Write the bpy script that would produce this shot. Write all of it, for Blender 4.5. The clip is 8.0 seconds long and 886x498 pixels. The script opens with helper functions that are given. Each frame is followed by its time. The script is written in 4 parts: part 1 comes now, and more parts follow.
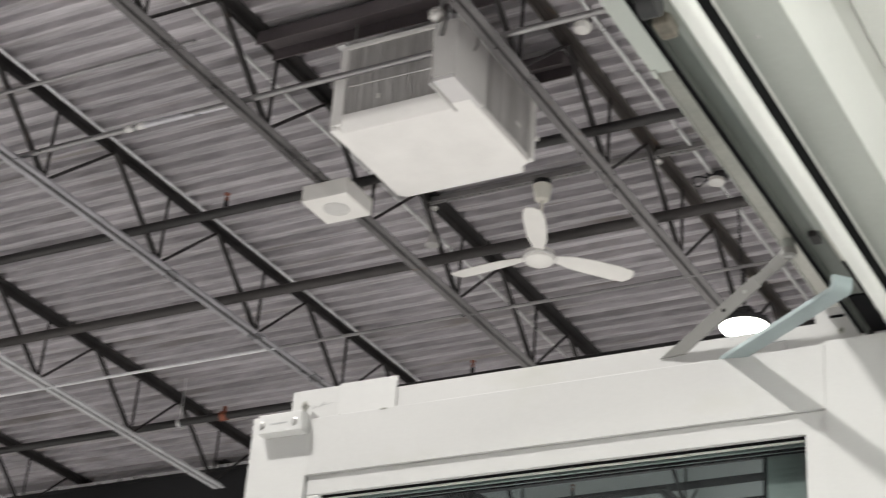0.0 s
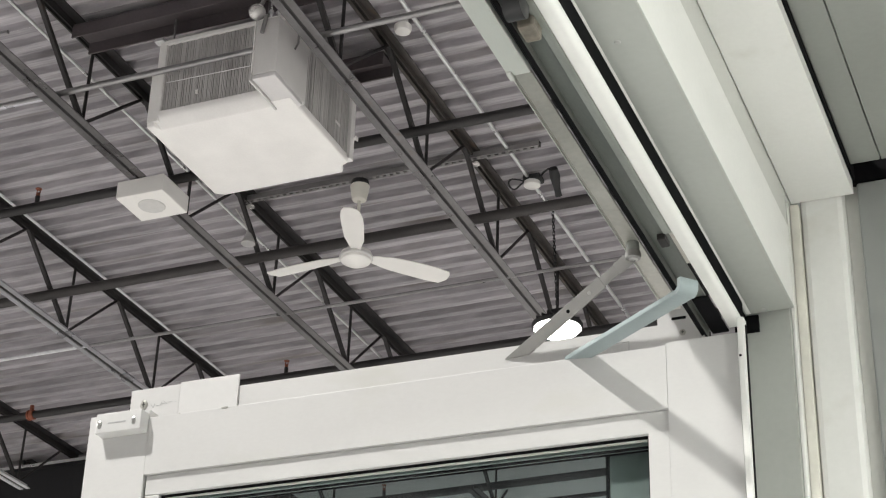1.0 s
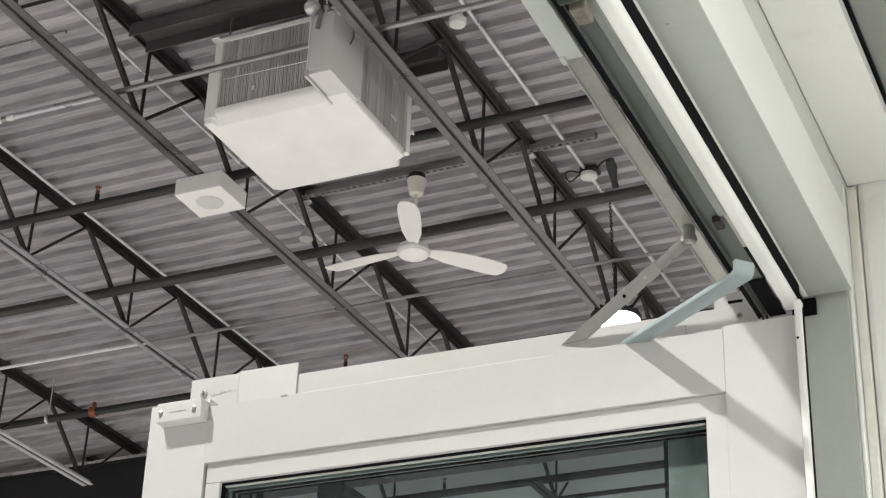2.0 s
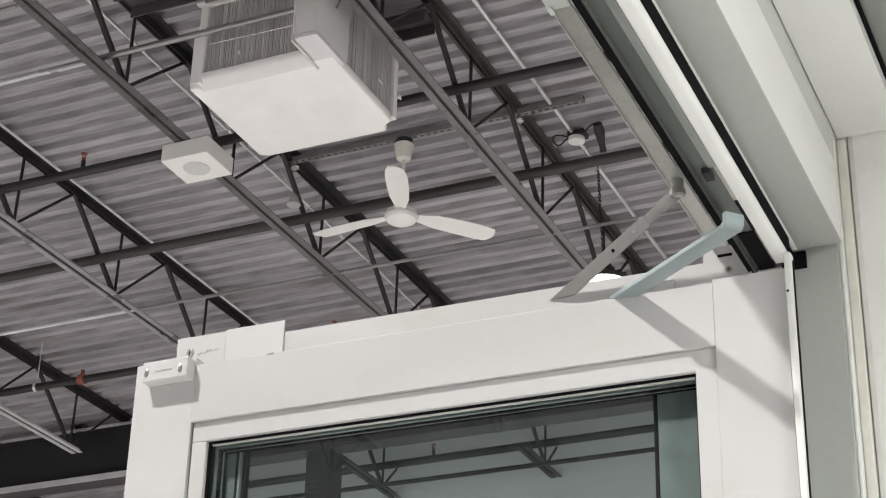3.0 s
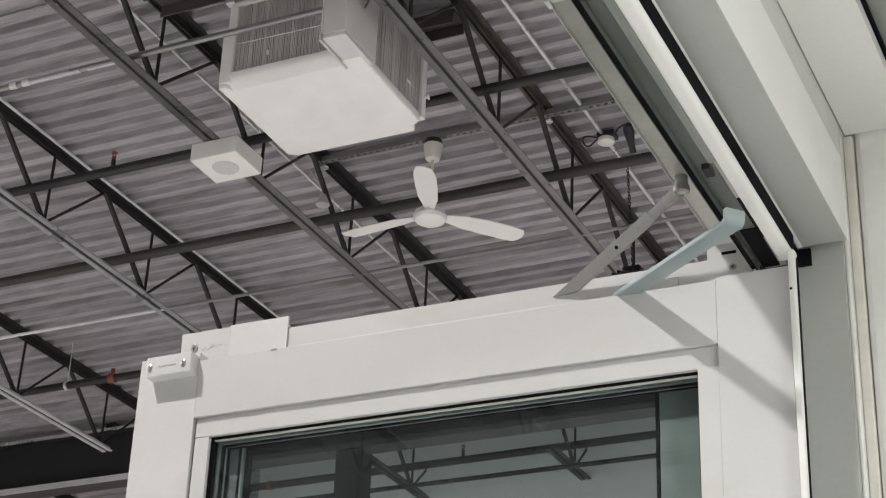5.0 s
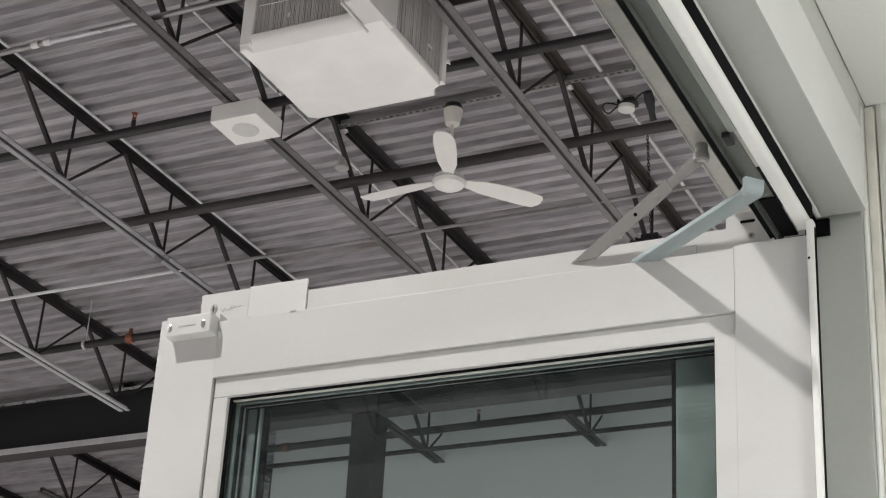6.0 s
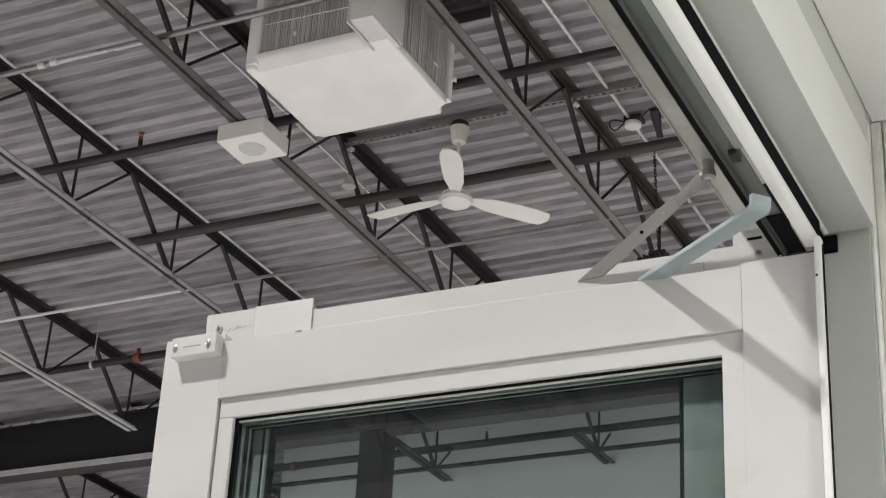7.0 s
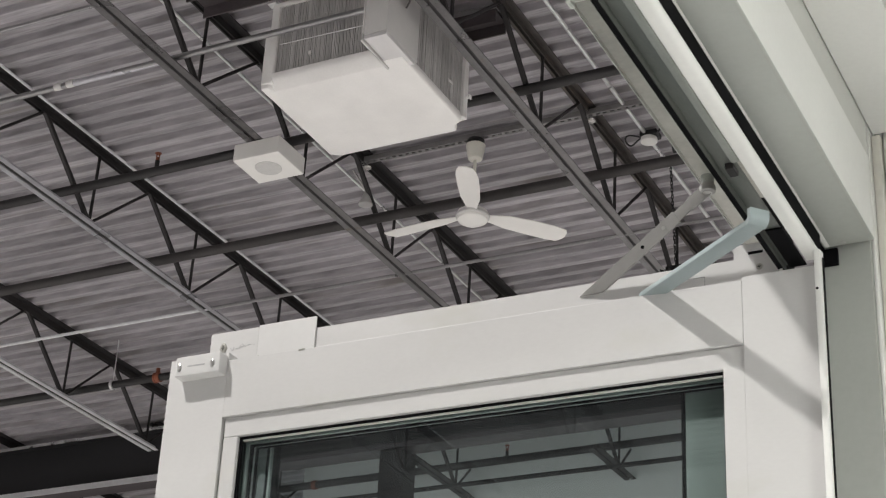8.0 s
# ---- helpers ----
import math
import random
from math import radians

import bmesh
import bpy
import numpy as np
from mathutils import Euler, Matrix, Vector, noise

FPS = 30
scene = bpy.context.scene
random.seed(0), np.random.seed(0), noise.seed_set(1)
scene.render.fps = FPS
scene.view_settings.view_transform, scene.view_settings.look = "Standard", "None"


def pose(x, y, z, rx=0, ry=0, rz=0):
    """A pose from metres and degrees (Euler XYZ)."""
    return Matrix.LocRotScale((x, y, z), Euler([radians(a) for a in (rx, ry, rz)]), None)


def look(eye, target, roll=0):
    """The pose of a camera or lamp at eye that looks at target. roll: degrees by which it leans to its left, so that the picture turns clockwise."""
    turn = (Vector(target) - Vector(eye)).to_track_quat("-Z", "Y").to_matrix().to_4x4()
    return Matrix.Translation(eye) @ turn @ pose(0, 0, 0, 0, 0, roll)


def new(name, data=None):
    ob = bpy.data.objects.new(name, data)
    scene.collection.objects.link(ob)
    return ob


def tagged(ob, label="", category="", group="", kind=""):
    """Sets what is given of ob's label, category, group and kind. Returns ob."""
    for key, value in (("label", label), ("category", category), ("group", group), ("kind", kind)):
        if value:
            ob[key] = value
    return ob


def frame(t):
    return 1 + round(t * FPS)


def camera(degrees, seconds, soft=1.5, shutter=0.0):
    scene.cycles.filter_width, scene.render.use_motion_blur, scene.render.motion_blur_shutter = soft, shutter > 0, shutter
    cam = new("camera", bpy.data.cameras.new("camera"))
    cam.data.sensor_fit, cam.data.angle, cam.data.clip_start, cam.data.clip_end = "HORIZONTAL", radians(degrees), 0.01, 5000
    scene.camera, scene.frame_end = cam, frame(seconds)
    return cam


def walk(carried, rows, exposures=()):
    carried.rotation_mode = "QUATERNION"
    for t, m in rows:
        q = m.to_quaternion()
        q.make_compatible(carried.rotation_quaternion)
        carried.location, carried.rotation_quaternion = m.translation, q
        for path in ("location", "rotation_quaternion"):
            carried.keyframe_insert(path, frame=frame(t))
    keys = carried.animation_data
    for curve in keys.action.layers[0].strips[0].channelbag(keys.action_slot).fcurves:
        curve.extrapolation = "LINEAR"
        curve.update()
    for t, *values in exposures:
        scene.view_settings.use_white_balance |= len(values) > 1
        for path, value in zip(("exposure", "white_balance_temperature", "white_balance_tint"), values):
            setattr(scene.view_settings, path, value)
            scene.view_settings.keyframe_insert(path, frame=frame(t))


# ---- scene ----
cam = camera(28.08, 8.0, soft=1.15, shutter=0.4)
PATH = [
    (0.0, look((0.5070, -2.0004, 1.3704), (-0.8294, 0.2923, 2.7694), 4.215)),
    (0.2, look((0.5029, -2.0008, 1.3731), (-0.7348, 0.3383, 2.7861), 2.852)),
    (0.3, look((0.4953, -2.0108, 1.3669), (-0.6918, 0.3520, 2.7840), 2.115)),
    (0.5, look((0.4809, -2.0105, 1.3693), (-0.6350, 0.3853, 2.7888), 1.224)),
    (0.7, look((0.4659, -2.0153, 1.3701), (-0.5994, 0.4034, 2.7896), 1.072)),
    (1.0, look((0.4600, -2.0201, 1.3679), (-0.5850, 0.4107, 2.7818), 1.662)),
    (1.5, look((0.4618, -2.0383, 1.3589), (-0.6085, 0.3815, 2.7726), 1.559)),
    (1.7, look((0.4641, -2.0341, 1.3571), (-0.6409, 0.3724, 2.7671), 1.714)),
    (2.8, look((0.4606, -1.9953, 1.3479), (-0.6977, 0.4062, 2.7231), 1.995)),
    (3.0, look((0.4546, -1.9973, 1.3494), (-0.6725, 0.4304, 2.7044), 1.436)),
    (3.5, look((0.4925, -1.9697, 1.3570), (-0.6798, 0.4304, 2.7228), 2.299)),
    (4.0, look((0.4868, -1.9776, 1.3510), (-0.6723, 0.4411, 2.6951), 2.477)),
    (4.5, look((0.4880, -1.9634, 1.3532), (-0.6847, 0.4445, 2.7048), 2.310)),
    (4.7, look((0.4877, -1.9636, 1.3521), (-0.6876, 0.4359, 2.7163), 2.144)),
    (6.0, look((0.4907, -1.9750, 1.3441), (-0.7267, 0.4383, 2.6455), 3.367)),
    (6.5, look((0.4900, -1.9675, 1.3486), (-0.7305, 0.4407, 2.6567), 3.355)),
    (7.0, look((0.4889, -1.9659, 1.3502), (-0.7356, 0.4295, 2.6779), 3.206)),
    (7.5, look((0.4907, -1.9664, 1.3489), (-0.7630, 0.4083, 2.6864), 3.270)),
    (8.0, look((0.5136, -1.9558, 1.3500), (-0.7383, 0.4115, 2.7022), 2.999)),
]
EXPOSURES = [(0.0, -0.51, 6700, 7), (0.5, -0.49, 6700, 7), (1.5, -0.47, 6700, 7), (3.0, -0.55, 6650, 9), (4.0, -0.54, 6650, 9), (4.5, -0.72, 6650, 9), (6.5, -0.77, 6680, 9), (8.0, -0.75, 6700, 9)]
walk(cam, PATH, EXPOSURES)

# ---------------------------------------------------------------- plan numbers
PHI = radians(0.40)       # the door portal stands slightly askew to the joists
LEAF = radians(0.71)      # the leaf is swung open, nearly square to the joists
Z_CHORD = 6.84             # underside of the joists
Z_TOP = 7.44               # top of the joists, underside of the deck ribs
NODE_Y, PANEL = 5.265, 1.219
GIRDER_Y = 10.93
PARTITION_Y = 12.46
X_EAST, X_WEST, Y_SOUTH, Y_NORTH = 2.4, -19.5, -14.0, 22.0
LAMP_X, LAMP_Z = -3.025, 6.482

# ---------------------------------------------------------------- world and lamps
world = bpy.data.worlds.new("hall_air")
world.use_nodes = True
world.node_tree.nodes["Background"].inputs[0].default_value = (0.8, 0.85, 0.9, 1)
world.node_tree.nodes["Background"].inputs[1].default_value = 0.05
scene.world = world

# The rows at x -8.6 and -14.2 are unseen, added as hall fill.
LAMP_SPOTS = [(LAMP_X, 8.05), (LAMP_X, 3.40), (-2.21, -2.50), (-8.6, 3.40), (-8.6, -1.30), (-14.2, 8.10), (-14.2, 3.40),
              (-14.2, -1.30)]
LAMP_WATTS = 300.0
FILL_WATTS = 50.0


def high_bay_light(x, y, z, watts):
    data = bpy.data.lights.new("high_bay_light", "AREA")
    data.shape, data.size, data.energy, data.color = "DISK", 0.30, watts, (1.0, 0.985, 0.975)
    ob = new("high_bay_light", data)
    ob.matrix_world = pose(x, y, z)
    return ob


# The spot at y -2.50 is boosted to strengthen its cast shadows.
for lx, ly in LAMP_SPOTS:
    high_bay_light(lx, ly, LAMP_Z - 0.066, LAMP_WATTS * (1.74 if ly == -2.50 else 1.0))
# Unseen area light added to brighten the passage side of the header.
passage_fill = bpy.data.lights.new("passage_fill_light", "AREA")
passage_fill.shape, passage_fill.size, passage_fill.energy, passage_fill.color = "SQUARE", 0.55, FILL_WATTS, (0.97, 1.0, 0.97)
new("passage_fill_light", passage_fill).matrix_world = pose(1.35, -1.15, 2.580)


# ---------------------------------------------------------------- materials
def nodes_of(name):
    mat = bpy.data.materials.new(name)
    mat.use_nodes = True
    tree = mat.node_tree
    return mat, tree, tree.nodes, tree.links, tree.nodes["Principled BSDF"]


def surface(name, colour, rough=0.5, metal=0.0, vary=0.12, scale=6.0, grain=60.0, bump=0.1, stain=None, stain_at=0.62,
            stretch=(1, 1, 1), coat=0.0, rough_vary=0.12, fine_part=0.4, shine=0.5):
    """A surface with variation at two scales, optional stains, uneven gloss and fine relief, in metres."""
    mat, tree, nodes, links, bsdf = nodes_of(name)
    geo = nodes.new("ShaderNodeNewGeometry")
    mapping = nodes.new("ShaderNodeMapping")
    mapping.inputs["Scale"].default_value = stretch
    links.new(geo.outputs["Position"], mapping.inputs[0])

    def noise_of(s, detail=6.0):
        n = nodes.new("ShaderNodeTexNoise")
        n.inputs["Scale"].default_value, n.inputs["Detail"].default_value = s, detail
        links.new(mapping.outputs[0], n.inputs["Vector"])
        return n.outputs["Fac"]

    large, fine = noise_of(scale), noise_of(grain, 4.0)
    mix = nodes.new("ShaderNodeMath")
    mix.operation = "MULTIPLY_ADD"
    links.new(fine, mix.inputs[0])
    mix.inputs[1].default_value = fine_part
    links.new(large, mix.inputs[2])
    ramp = nodes.new("ShaderNodeMapRange")
    ramp.inputs[1].default_value, ramp.inputs[2].default_value = 0.2 + 0.5 * fine_part, 0.8 + 0.5 * fine_part
    ramp.inputs[3].default_value, ramp.inputs[4].default_value = 1.0 - vary, 1.0 + vary
    links.new(mix.outputs[0], ramp.inputs[0])
    info = nodes.new("ShaderNodeObjectInfo")
    each = nodes.new("ShaderNodeMapRange")
    each.inputs[3].default_value, each.inputs[4].default_value = 1.0 - min(vary * 0.4, 0.08), 1.0 + min(vary * 0.4, 0.08)
    links.new(info.outputs["Random"], each.inputs[0])
    product = nodes.new("ShaderNodeMath")
    product.operation = "MULTIPLY"
    links.new(ramp.outputs[0], product.inputs[0])
    links.new(each.outputs[0], product.inputs[1])
    tint = nodes.new("ShaderNodeVectorMath")
    tint.operation = "SCALE"
    tint.inputs[0].default_value = colour
    links.new(product.outputs[0], tint.inputs["Scale"])
    out = tint.outputs[0]
    if stain:
        patch = nodes.new("ShaderNodeMapRange")
        patch.inputs[1].default_value, patch.inputs[2].default_value = stain_at, stain_at + 0.14
        links.new(noise_of(scale * 1.7, 8.0), patch.inputs[0])
        blend = nodes.new("ShaderNodeMix")
        blend.data_type = "RGBA"
        links.new(patch.outputs[0], blend.inputs["Factor"])
        links.new(out, blend.inputs["A"])
        blend.inputs["B"].default_value = (*stain, 1)
        out = blend.outputs["Result"]
    links.new(out, bsdf.inputs["Base Color"])
    gloss = nodes.new("ShaderNodeMapRange")
    gloss.inputs[3].default_value, gloss.inputs[4].default_value = max(rough - rough_vary, 0.03), min(rough + rough_vary, 1)
    links.new(large, gloss.inputs[0])
    links.new(gloss.outputs[0], bsdf.inputs["Roughness"])
    bsdf.inputs["Metallic"].default_value = metal
    bsdf.inputs["Coat Weight"].default_value = coat
    bsdf.inputs["Specular IOR Level"].default_value = shine
    if bump:
        relief = nodes.new("ShaderNodeBump")
        relief.inputs["Strength"].default_value, relief.inputs["Distance"].default_value = bump, 0.004
        links.new(mix.outputs[0], relief.inputs["Height"])
        links.new(relief.outputs[0], bsdf.inputs["Normal"])
    return mat


def glass_material(name, tint, rough=0.0):
    """Clear sheet glass that needs no thickness to be right: it lets light straight through and reflects at its face."""
    mat, tree, nodes, links, bsdf = nodes_of(name)
    nodes.remove(bsdf)
    clear, shine, mix = nodes.new("ShaderNodeBsdfTransparent"), nodes.new("ShaderNodeBsdfGlossy"), nodes.new("ShaderNodeMixShader")
    clear.inputs[0].default_value = (*tint, 1)
    shine.inputs["Roughness"].default_value = rough
    fresnel = nodes.new("ShaderNodeFresnel")
    fresnel.inputs[0].default_value = 1.55
    links.new(fresnel.outputs[0], mix.inputs[0])
    links.new(clear.outputs[0], mix.inputs[1])
    links.new(shine.outputs[0], mix.inputs[2])
    # a thin uneven pale film, standing in for reflected haze
    haze, film = nodes.new("ShaderNodeBsdfDiffuse"), nodes.new("ShaderNodeMixShader")
    haze.inputs[0].default_value = (0.70, 0.74, 0.76, 1)
    geo, noise, amount = nodes.new("ShaderNodeNewGeometry"), nodes.new("ShaderNodeTexNoise"), nodes.new("ShaderNodeMapRange")
    noise.inputs["Scale"].default_value, noise.inputs["Detail"].default_value = 9.0, 7.0
    amount.inputs[1].default_value, amount.inputs[2].default_value = 0.35, 0.75
    amount.inputs[3].default_value, amount.inputs[4].default_value = 0.002, 0.016
    links.new(geo.outputs["Position"], noise.inputs["Vector"])
    links.new(noise.outputs["Fac"], amount.inputs[0])
    links.new(amount.outputs[0], film.inputs[0])
    links.new(mix.outputs[0], film.inputs[1])
    links.new(haze.outputs[0], film.inputs[2])
    links.new(film.outputs[0], nodes["Material Output"].inputs[0])
    return mat


def glow_material(name, colour, strength):
    mat, tree, nodes, links, bsdf = nodes_of(name)
    bsdf.inputs["Base Color"].default_value = (0.8, 0.8, 0.78, 1)
    bsdf.inputs["Emission Color"].default_value = (*colour, 1)
    bsdf.inputs["Emission Strength"].default_value = strength
    return mat


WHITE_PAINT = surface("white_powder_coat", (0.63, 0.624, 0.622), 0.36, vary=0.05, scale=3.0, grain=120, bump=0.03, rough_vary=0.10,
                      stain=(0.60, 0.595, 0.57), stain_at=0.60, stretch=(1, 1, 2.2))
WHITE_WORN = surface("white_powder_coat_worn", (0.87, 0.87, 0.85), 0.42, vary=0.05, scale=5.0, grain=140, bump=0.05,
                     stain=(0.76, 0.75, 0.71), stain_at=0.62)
WALL_WHITE = surface("white_wall_paint", (0.85, 0.85, 0.84), 0.7, vary=0.05, scale=1.2, grain=70, bump=0.12)
SEALANT = surface("cream_sealant", (0.77, 0.75, 0.69), 0.55, vary=0.1, scale=20, grain=90, bump=0.3)
ALU_GREY = surface("satin_aluminium", (0.35, 0.362, 0.355), 0.42, metal=0.3, vary=0.06, scale=4, grain=160, bump=0.03, stretch=(6, 1, 6))
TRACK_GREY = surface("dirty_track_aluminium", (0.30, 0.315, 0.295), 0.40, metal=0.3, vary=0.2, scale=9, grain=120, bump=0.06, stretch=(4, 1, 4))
# Darker copy of the track aluminium, the recess shade put into its colour.
TRACK_SHADE = surface("shaded_track_aluminium", (0.135, 0.145, 0.135), 0.38, metal=0.3, vary=0.2, scale=9, grain=120, bump=0.06, stretch=(4, 1, 4))
JAMB_GREY = surface("grey_jamb_paint", (0.46, 0.478, 0.452), 0.45, vary=0.08, scale=3, grain=110, bump=0.05)
POST_GREY = surface("grey_post_paint", (0.63, 0.632, 0.605), 0.5, vary=0.08, scale=3, grain=110, bump=0.05)
GALV = surface("dull_galvanised_steel", (0.43, 0.425, 0.39), 0.42, metal=0.4, vary=0.2, scale=14, grain=130, bump=0.08,
               stain=(0.33, 0.30, 0.26), stain_at=0.6)
ARM_GREY = surface("grey_cast_arm", (0.31, 0.305, 0.295), 0.45, metal=0.25, vary=0.08, scale=10, grain=150, bump=0.06)
ARM_BLUE = surface("zinc_blue_arm", (0.34, 0.40, 0.412), 0.48, metal=0.3, vary=0.06, scale=9, grain=150, bump=0.04)
# Black of the rubber seals, also laid into gaps for their shade.
SEAL_AND_SHADE = surface("black_seal_and_shade", (0.007, 0.007, 0.008), 0.8, vary=0.2, scale=20, grain=80, bump=0.1, shine=0.08)
DARK_STEEL = surface("dark_painted_joist_steel", (0.036, 0.033, 0.034), 0.5, shine=0.3, metal=0.1, vary=0.3, scale=5, grain=60, bump=0.15,
                     stain=(0.06, 0.045, 0.038), stain_at=0.64)
CHORD_STEEL = surface("grey_painted_chord_steel", (0.205, 0.195, 0.202), 0.3, metal=0.75, vary=0.28, scale=4, grain=60, bump=0.12,
                      stain=(0.17, 0.12, 0.09), stain_at=0.68)
# Silver copy of the chord steel, its reflected light put into the colour.
SILVER_SHEEN = surface("silver_steel_sheen", (0.50, 0.49, 0.53), 0.3, metal=0.6, vary=0.25, scale=4, grain=60, bump=0.1)
TARNISH = surface("tarnished_brass", (0.20, 0.178, 0.148), 0.5, metal=0.3, vary=0.35, scale=40, grain=160, bump=0.2)
# Paler copy, with the stronger reflection on the western steel put into colour.
PALE_SHEEN = surface("pale_steel_sheen", (0.80, 0.80, 0.83), 0.35, metal=0.35, vary=0.2, scale=5, grain=60, bump=0.1)
TOP_STEEL = surface("rusty_brown_joist_steel", (0.072, 0.062, 0.058), 0.45, metal=0.3, vary=0.35, scale=6, grain=50, bump=0.15,
                    stain=(0.11, 0.076, 0.055), stain_at=0.62, stretch=(1, 0.6, 1))
GIRDER_STEEL = surface("black_girder_paint", (0.016, 0.016, 0.018), 0.55, vary=0.25, scale=2, grain=50, bump=0.12)
PIPE_BLACK = surface("black_steel_pipe", (0.024, 0.022, 0.023), 0.5, metal=0.1, vary=0.25, scale=6, grain=80, bump=0.1)
PIPE_DUSTY = surface("dusty_dark_pipe", (0.045, 0.040, 0.040), 0.55, vary=0.3, scale=6, grain=80, bump=0.1)
# Brown steel, its colour lifted for the lens haze over the beams.
HAZED_STEEL = surface("hazed_brown_steel", (0.088, 0.074, 0.080), 0.55, metal=0.1, vary=0.3, scale=4, grain=60, bump=0.12)
PIPE_GREY = surface("grey_steel_rod", (0.32, 0.312, 0.318), 0.32, metal=0.75, vary=0.25, scale=5, grain=80, bump=0.1)
CONDUIT = surface("bright_zinc_conduit", (0.84, 0.84, 0.85), 0.3, metal=0.8, vary=0.14, scale=5, grain=80, bump=0.05)
RED_BRASS = surface("red_lead_fitting", (0.25, 0.075, 0.04), 0.5, vary=0.3, scale=20, grain=90, bump=0.1)
DECK = surface("grey_deck_sheet", (0.398, 0.377, 0.40), 0.5, metal=0.15, vary=0.40, scale=1.8, grain=16, bump=0.1,
               stain=(0.26, 0.238, 0.235), stain_at=0.57, stretch=(0.26, 3.6, 1), fine_part=0.8)
UNIT_WHITE = surface("white_unit_enamel", (0.91, 0.89, 0.88), 0.42, vary=0.06, scale=4, grain=90, bump=0.03)
FOOT_GREY = surface("pale_grey_unit_foot", (0.72, 0.70, 0.71), 0.45, vary=0.06, scale=5, grain=90, bump=0.05)
GLOBE_GREY = surface("pale_satin_globe", (0.66, 0.64, 0.63), 0.25, metal=0.5, vary=0.15, scale=20, grain=90, bump=0.03)
UNIT_GREY = surface("grey_unit_panel", (0.64, 0.625, 0.62), 0.45, vary=0.06, scale=5, grain=90, bump=0.05)
FIN_METAL = surface("dusty_coil_fins", (0.56, 0.545, 0.54), 0.5, metal=0.15, vary=0.32, scale=3, grain=40, bump=0.1, stretch=(8, 8, 0.4))
FIN_DARK = surface("dark_coil_depth", (0.66, 0.64, 0.635), 0.7, vary=0.2, scale=8, grain=60, bump=0.1)
PANEL_GREY = surface("grey_green_panel", (0.29, 0.302, 0.282), 0.45, vary=0.08, scale=3, grain=110, bump=0.05)
# Cover white made greyer to hold the shade on the set-back strip.
STRIP_SHADE = surface("pale_strip_shade", (0.62, 0.622, 0.595), 0.5, vary=0.06, scale=4, grain=110, bump=0.05)
PLATE_WHITE = surface("white_plate_paint", (0.665, 0.66, 0.658), 0.36, vary=0.05, scale=4, grain=120, bump=0.03)
PLASTIC_WHITE = surface("white_plastic", (0.88, 0.86, 0.84), 0.36, vary=0.03, scale=8, grain=120, bump=0.02)
PLASTIC_CREAM = surface("cream_plastic", (0.80, 0.775, 0.71), 0.42, vary=0.05, scale=8, grain=120, bump=0.02)
GRILLE_GREY = surface("grey_speaker_mesh", (0.62, 0.61, 0.60), 0.6, vary=0.08, scale=30, grain=400, bump=0.3)
LAMP_BLACK = surface("black_lamp_housing", (0.02, 0.02, 0.022), 0.45, vary=0.15, scale=12, grain=90, bump=0.05)
LENS = glow_material("lit_lens", (1.0, 0.97, 0.93), 16.0)
COVER_ALU = surface("pale_anodised_cover", (0.64, 0.665, 0.63), 0.42, metal=0.1, vary=0.06, scale=4, grain=160, bump=0.03, stretch=(6, 1, 6))
STRUT_GREY = surface("dull_strut_zinc", (0.27, 0.262, 0.262), 0.45, metal=0.5, vary=0.2, scale=9, grain=90, bump=0.08)
FLOOR_PAINT = surface("pale_sealed_concrete", (0.60, 0.595, 0.59), 0.35, vary=0.12, scale=0.5, grain=12, bump=0.08,
                      stain=(0.36, 0.35, 0.33), stain_at=0.62)
PANE = glass_material("door_glass", (0.79, 0.86, 0.865))
SCREW = surface("zinc_screw_head", (0.55, 0.55, 0.54), 0.3, metal=0.9, vary=0.1, scale=40, grain=200, bump=0.05)
INK = surface("grey_pencil_mark", (0.42, 0.42, 0.43), 0.7, vary=0.2, scale=60, grain=300, bump=0.0)


# ---------------------------------------------------------------- mesh helpers
def box(bm, x0, x1, y0, y1, z0, z1, bevel=0.0):
    """A box added to bm, its edges rounded off by bevel metres."""
    made = bmesh.ops.create_cube(bm, size=1.0)["verts"]
    bmesh.ops.scale(bm, vec=(x1 - x0, y1 - y0, z1 - z0), verts=made)
    bmesh.ops.translate(bm, vec=((x0 + x1) / 2, (y0 + y1) / 2, (z0 + z1) / 2), verts=made)
    if bevel:
        edges = list({e for v in made for e in v.link_edges})
        bmesh.ops.bevel(bm, geom=edges, offset=bevel, segments=2, affect="EDGES", profile=0.5)
    return bm


def rod(bm, a, b, r, n=10, r2=None):
    """A round bar from a to b."""
    a, b = Vector(a), Vector(b)
    m = Matrix.Translation((a + b) / 2) @ (b - a).to_track_quat("Z", "Y").to_matrix().to_4x4()
    bmesh.ops.create_cone(bm, cap_ends=True, segments=n, radius1=r, radius2=r if r2 is None else r2, depth=(b - a).length, matrix=m)
    return bm


def bar(bm, a, b, width, thick, up=(0, 0, 1), bevel=0.0):
    """A flat bar from a to b, width across and thick along up."""
    a, b, up = Vector(a), Vector(b), Vector(up)
    d = (b - a).normalized()
    side = d.cross(up).normalized()
    n = side.cross(d).normalized()
    m = Matrix((side, n, d)).transposed().to_4x4()
    m.translation = (a + b) / 2
    made = bmesh.ops.create_cube(bm, size=1.0, matrix=m @ Matrix.Diagonal((width, thick, (b - a).length, 1)))["verts"]
    if bevel:
        bmesh.ops.bevel(bm, geom=list({e for v in made for e in v.link_edges}), offset=bevel, segments=2, affect="EDGES", profile=0.5)
    return bm


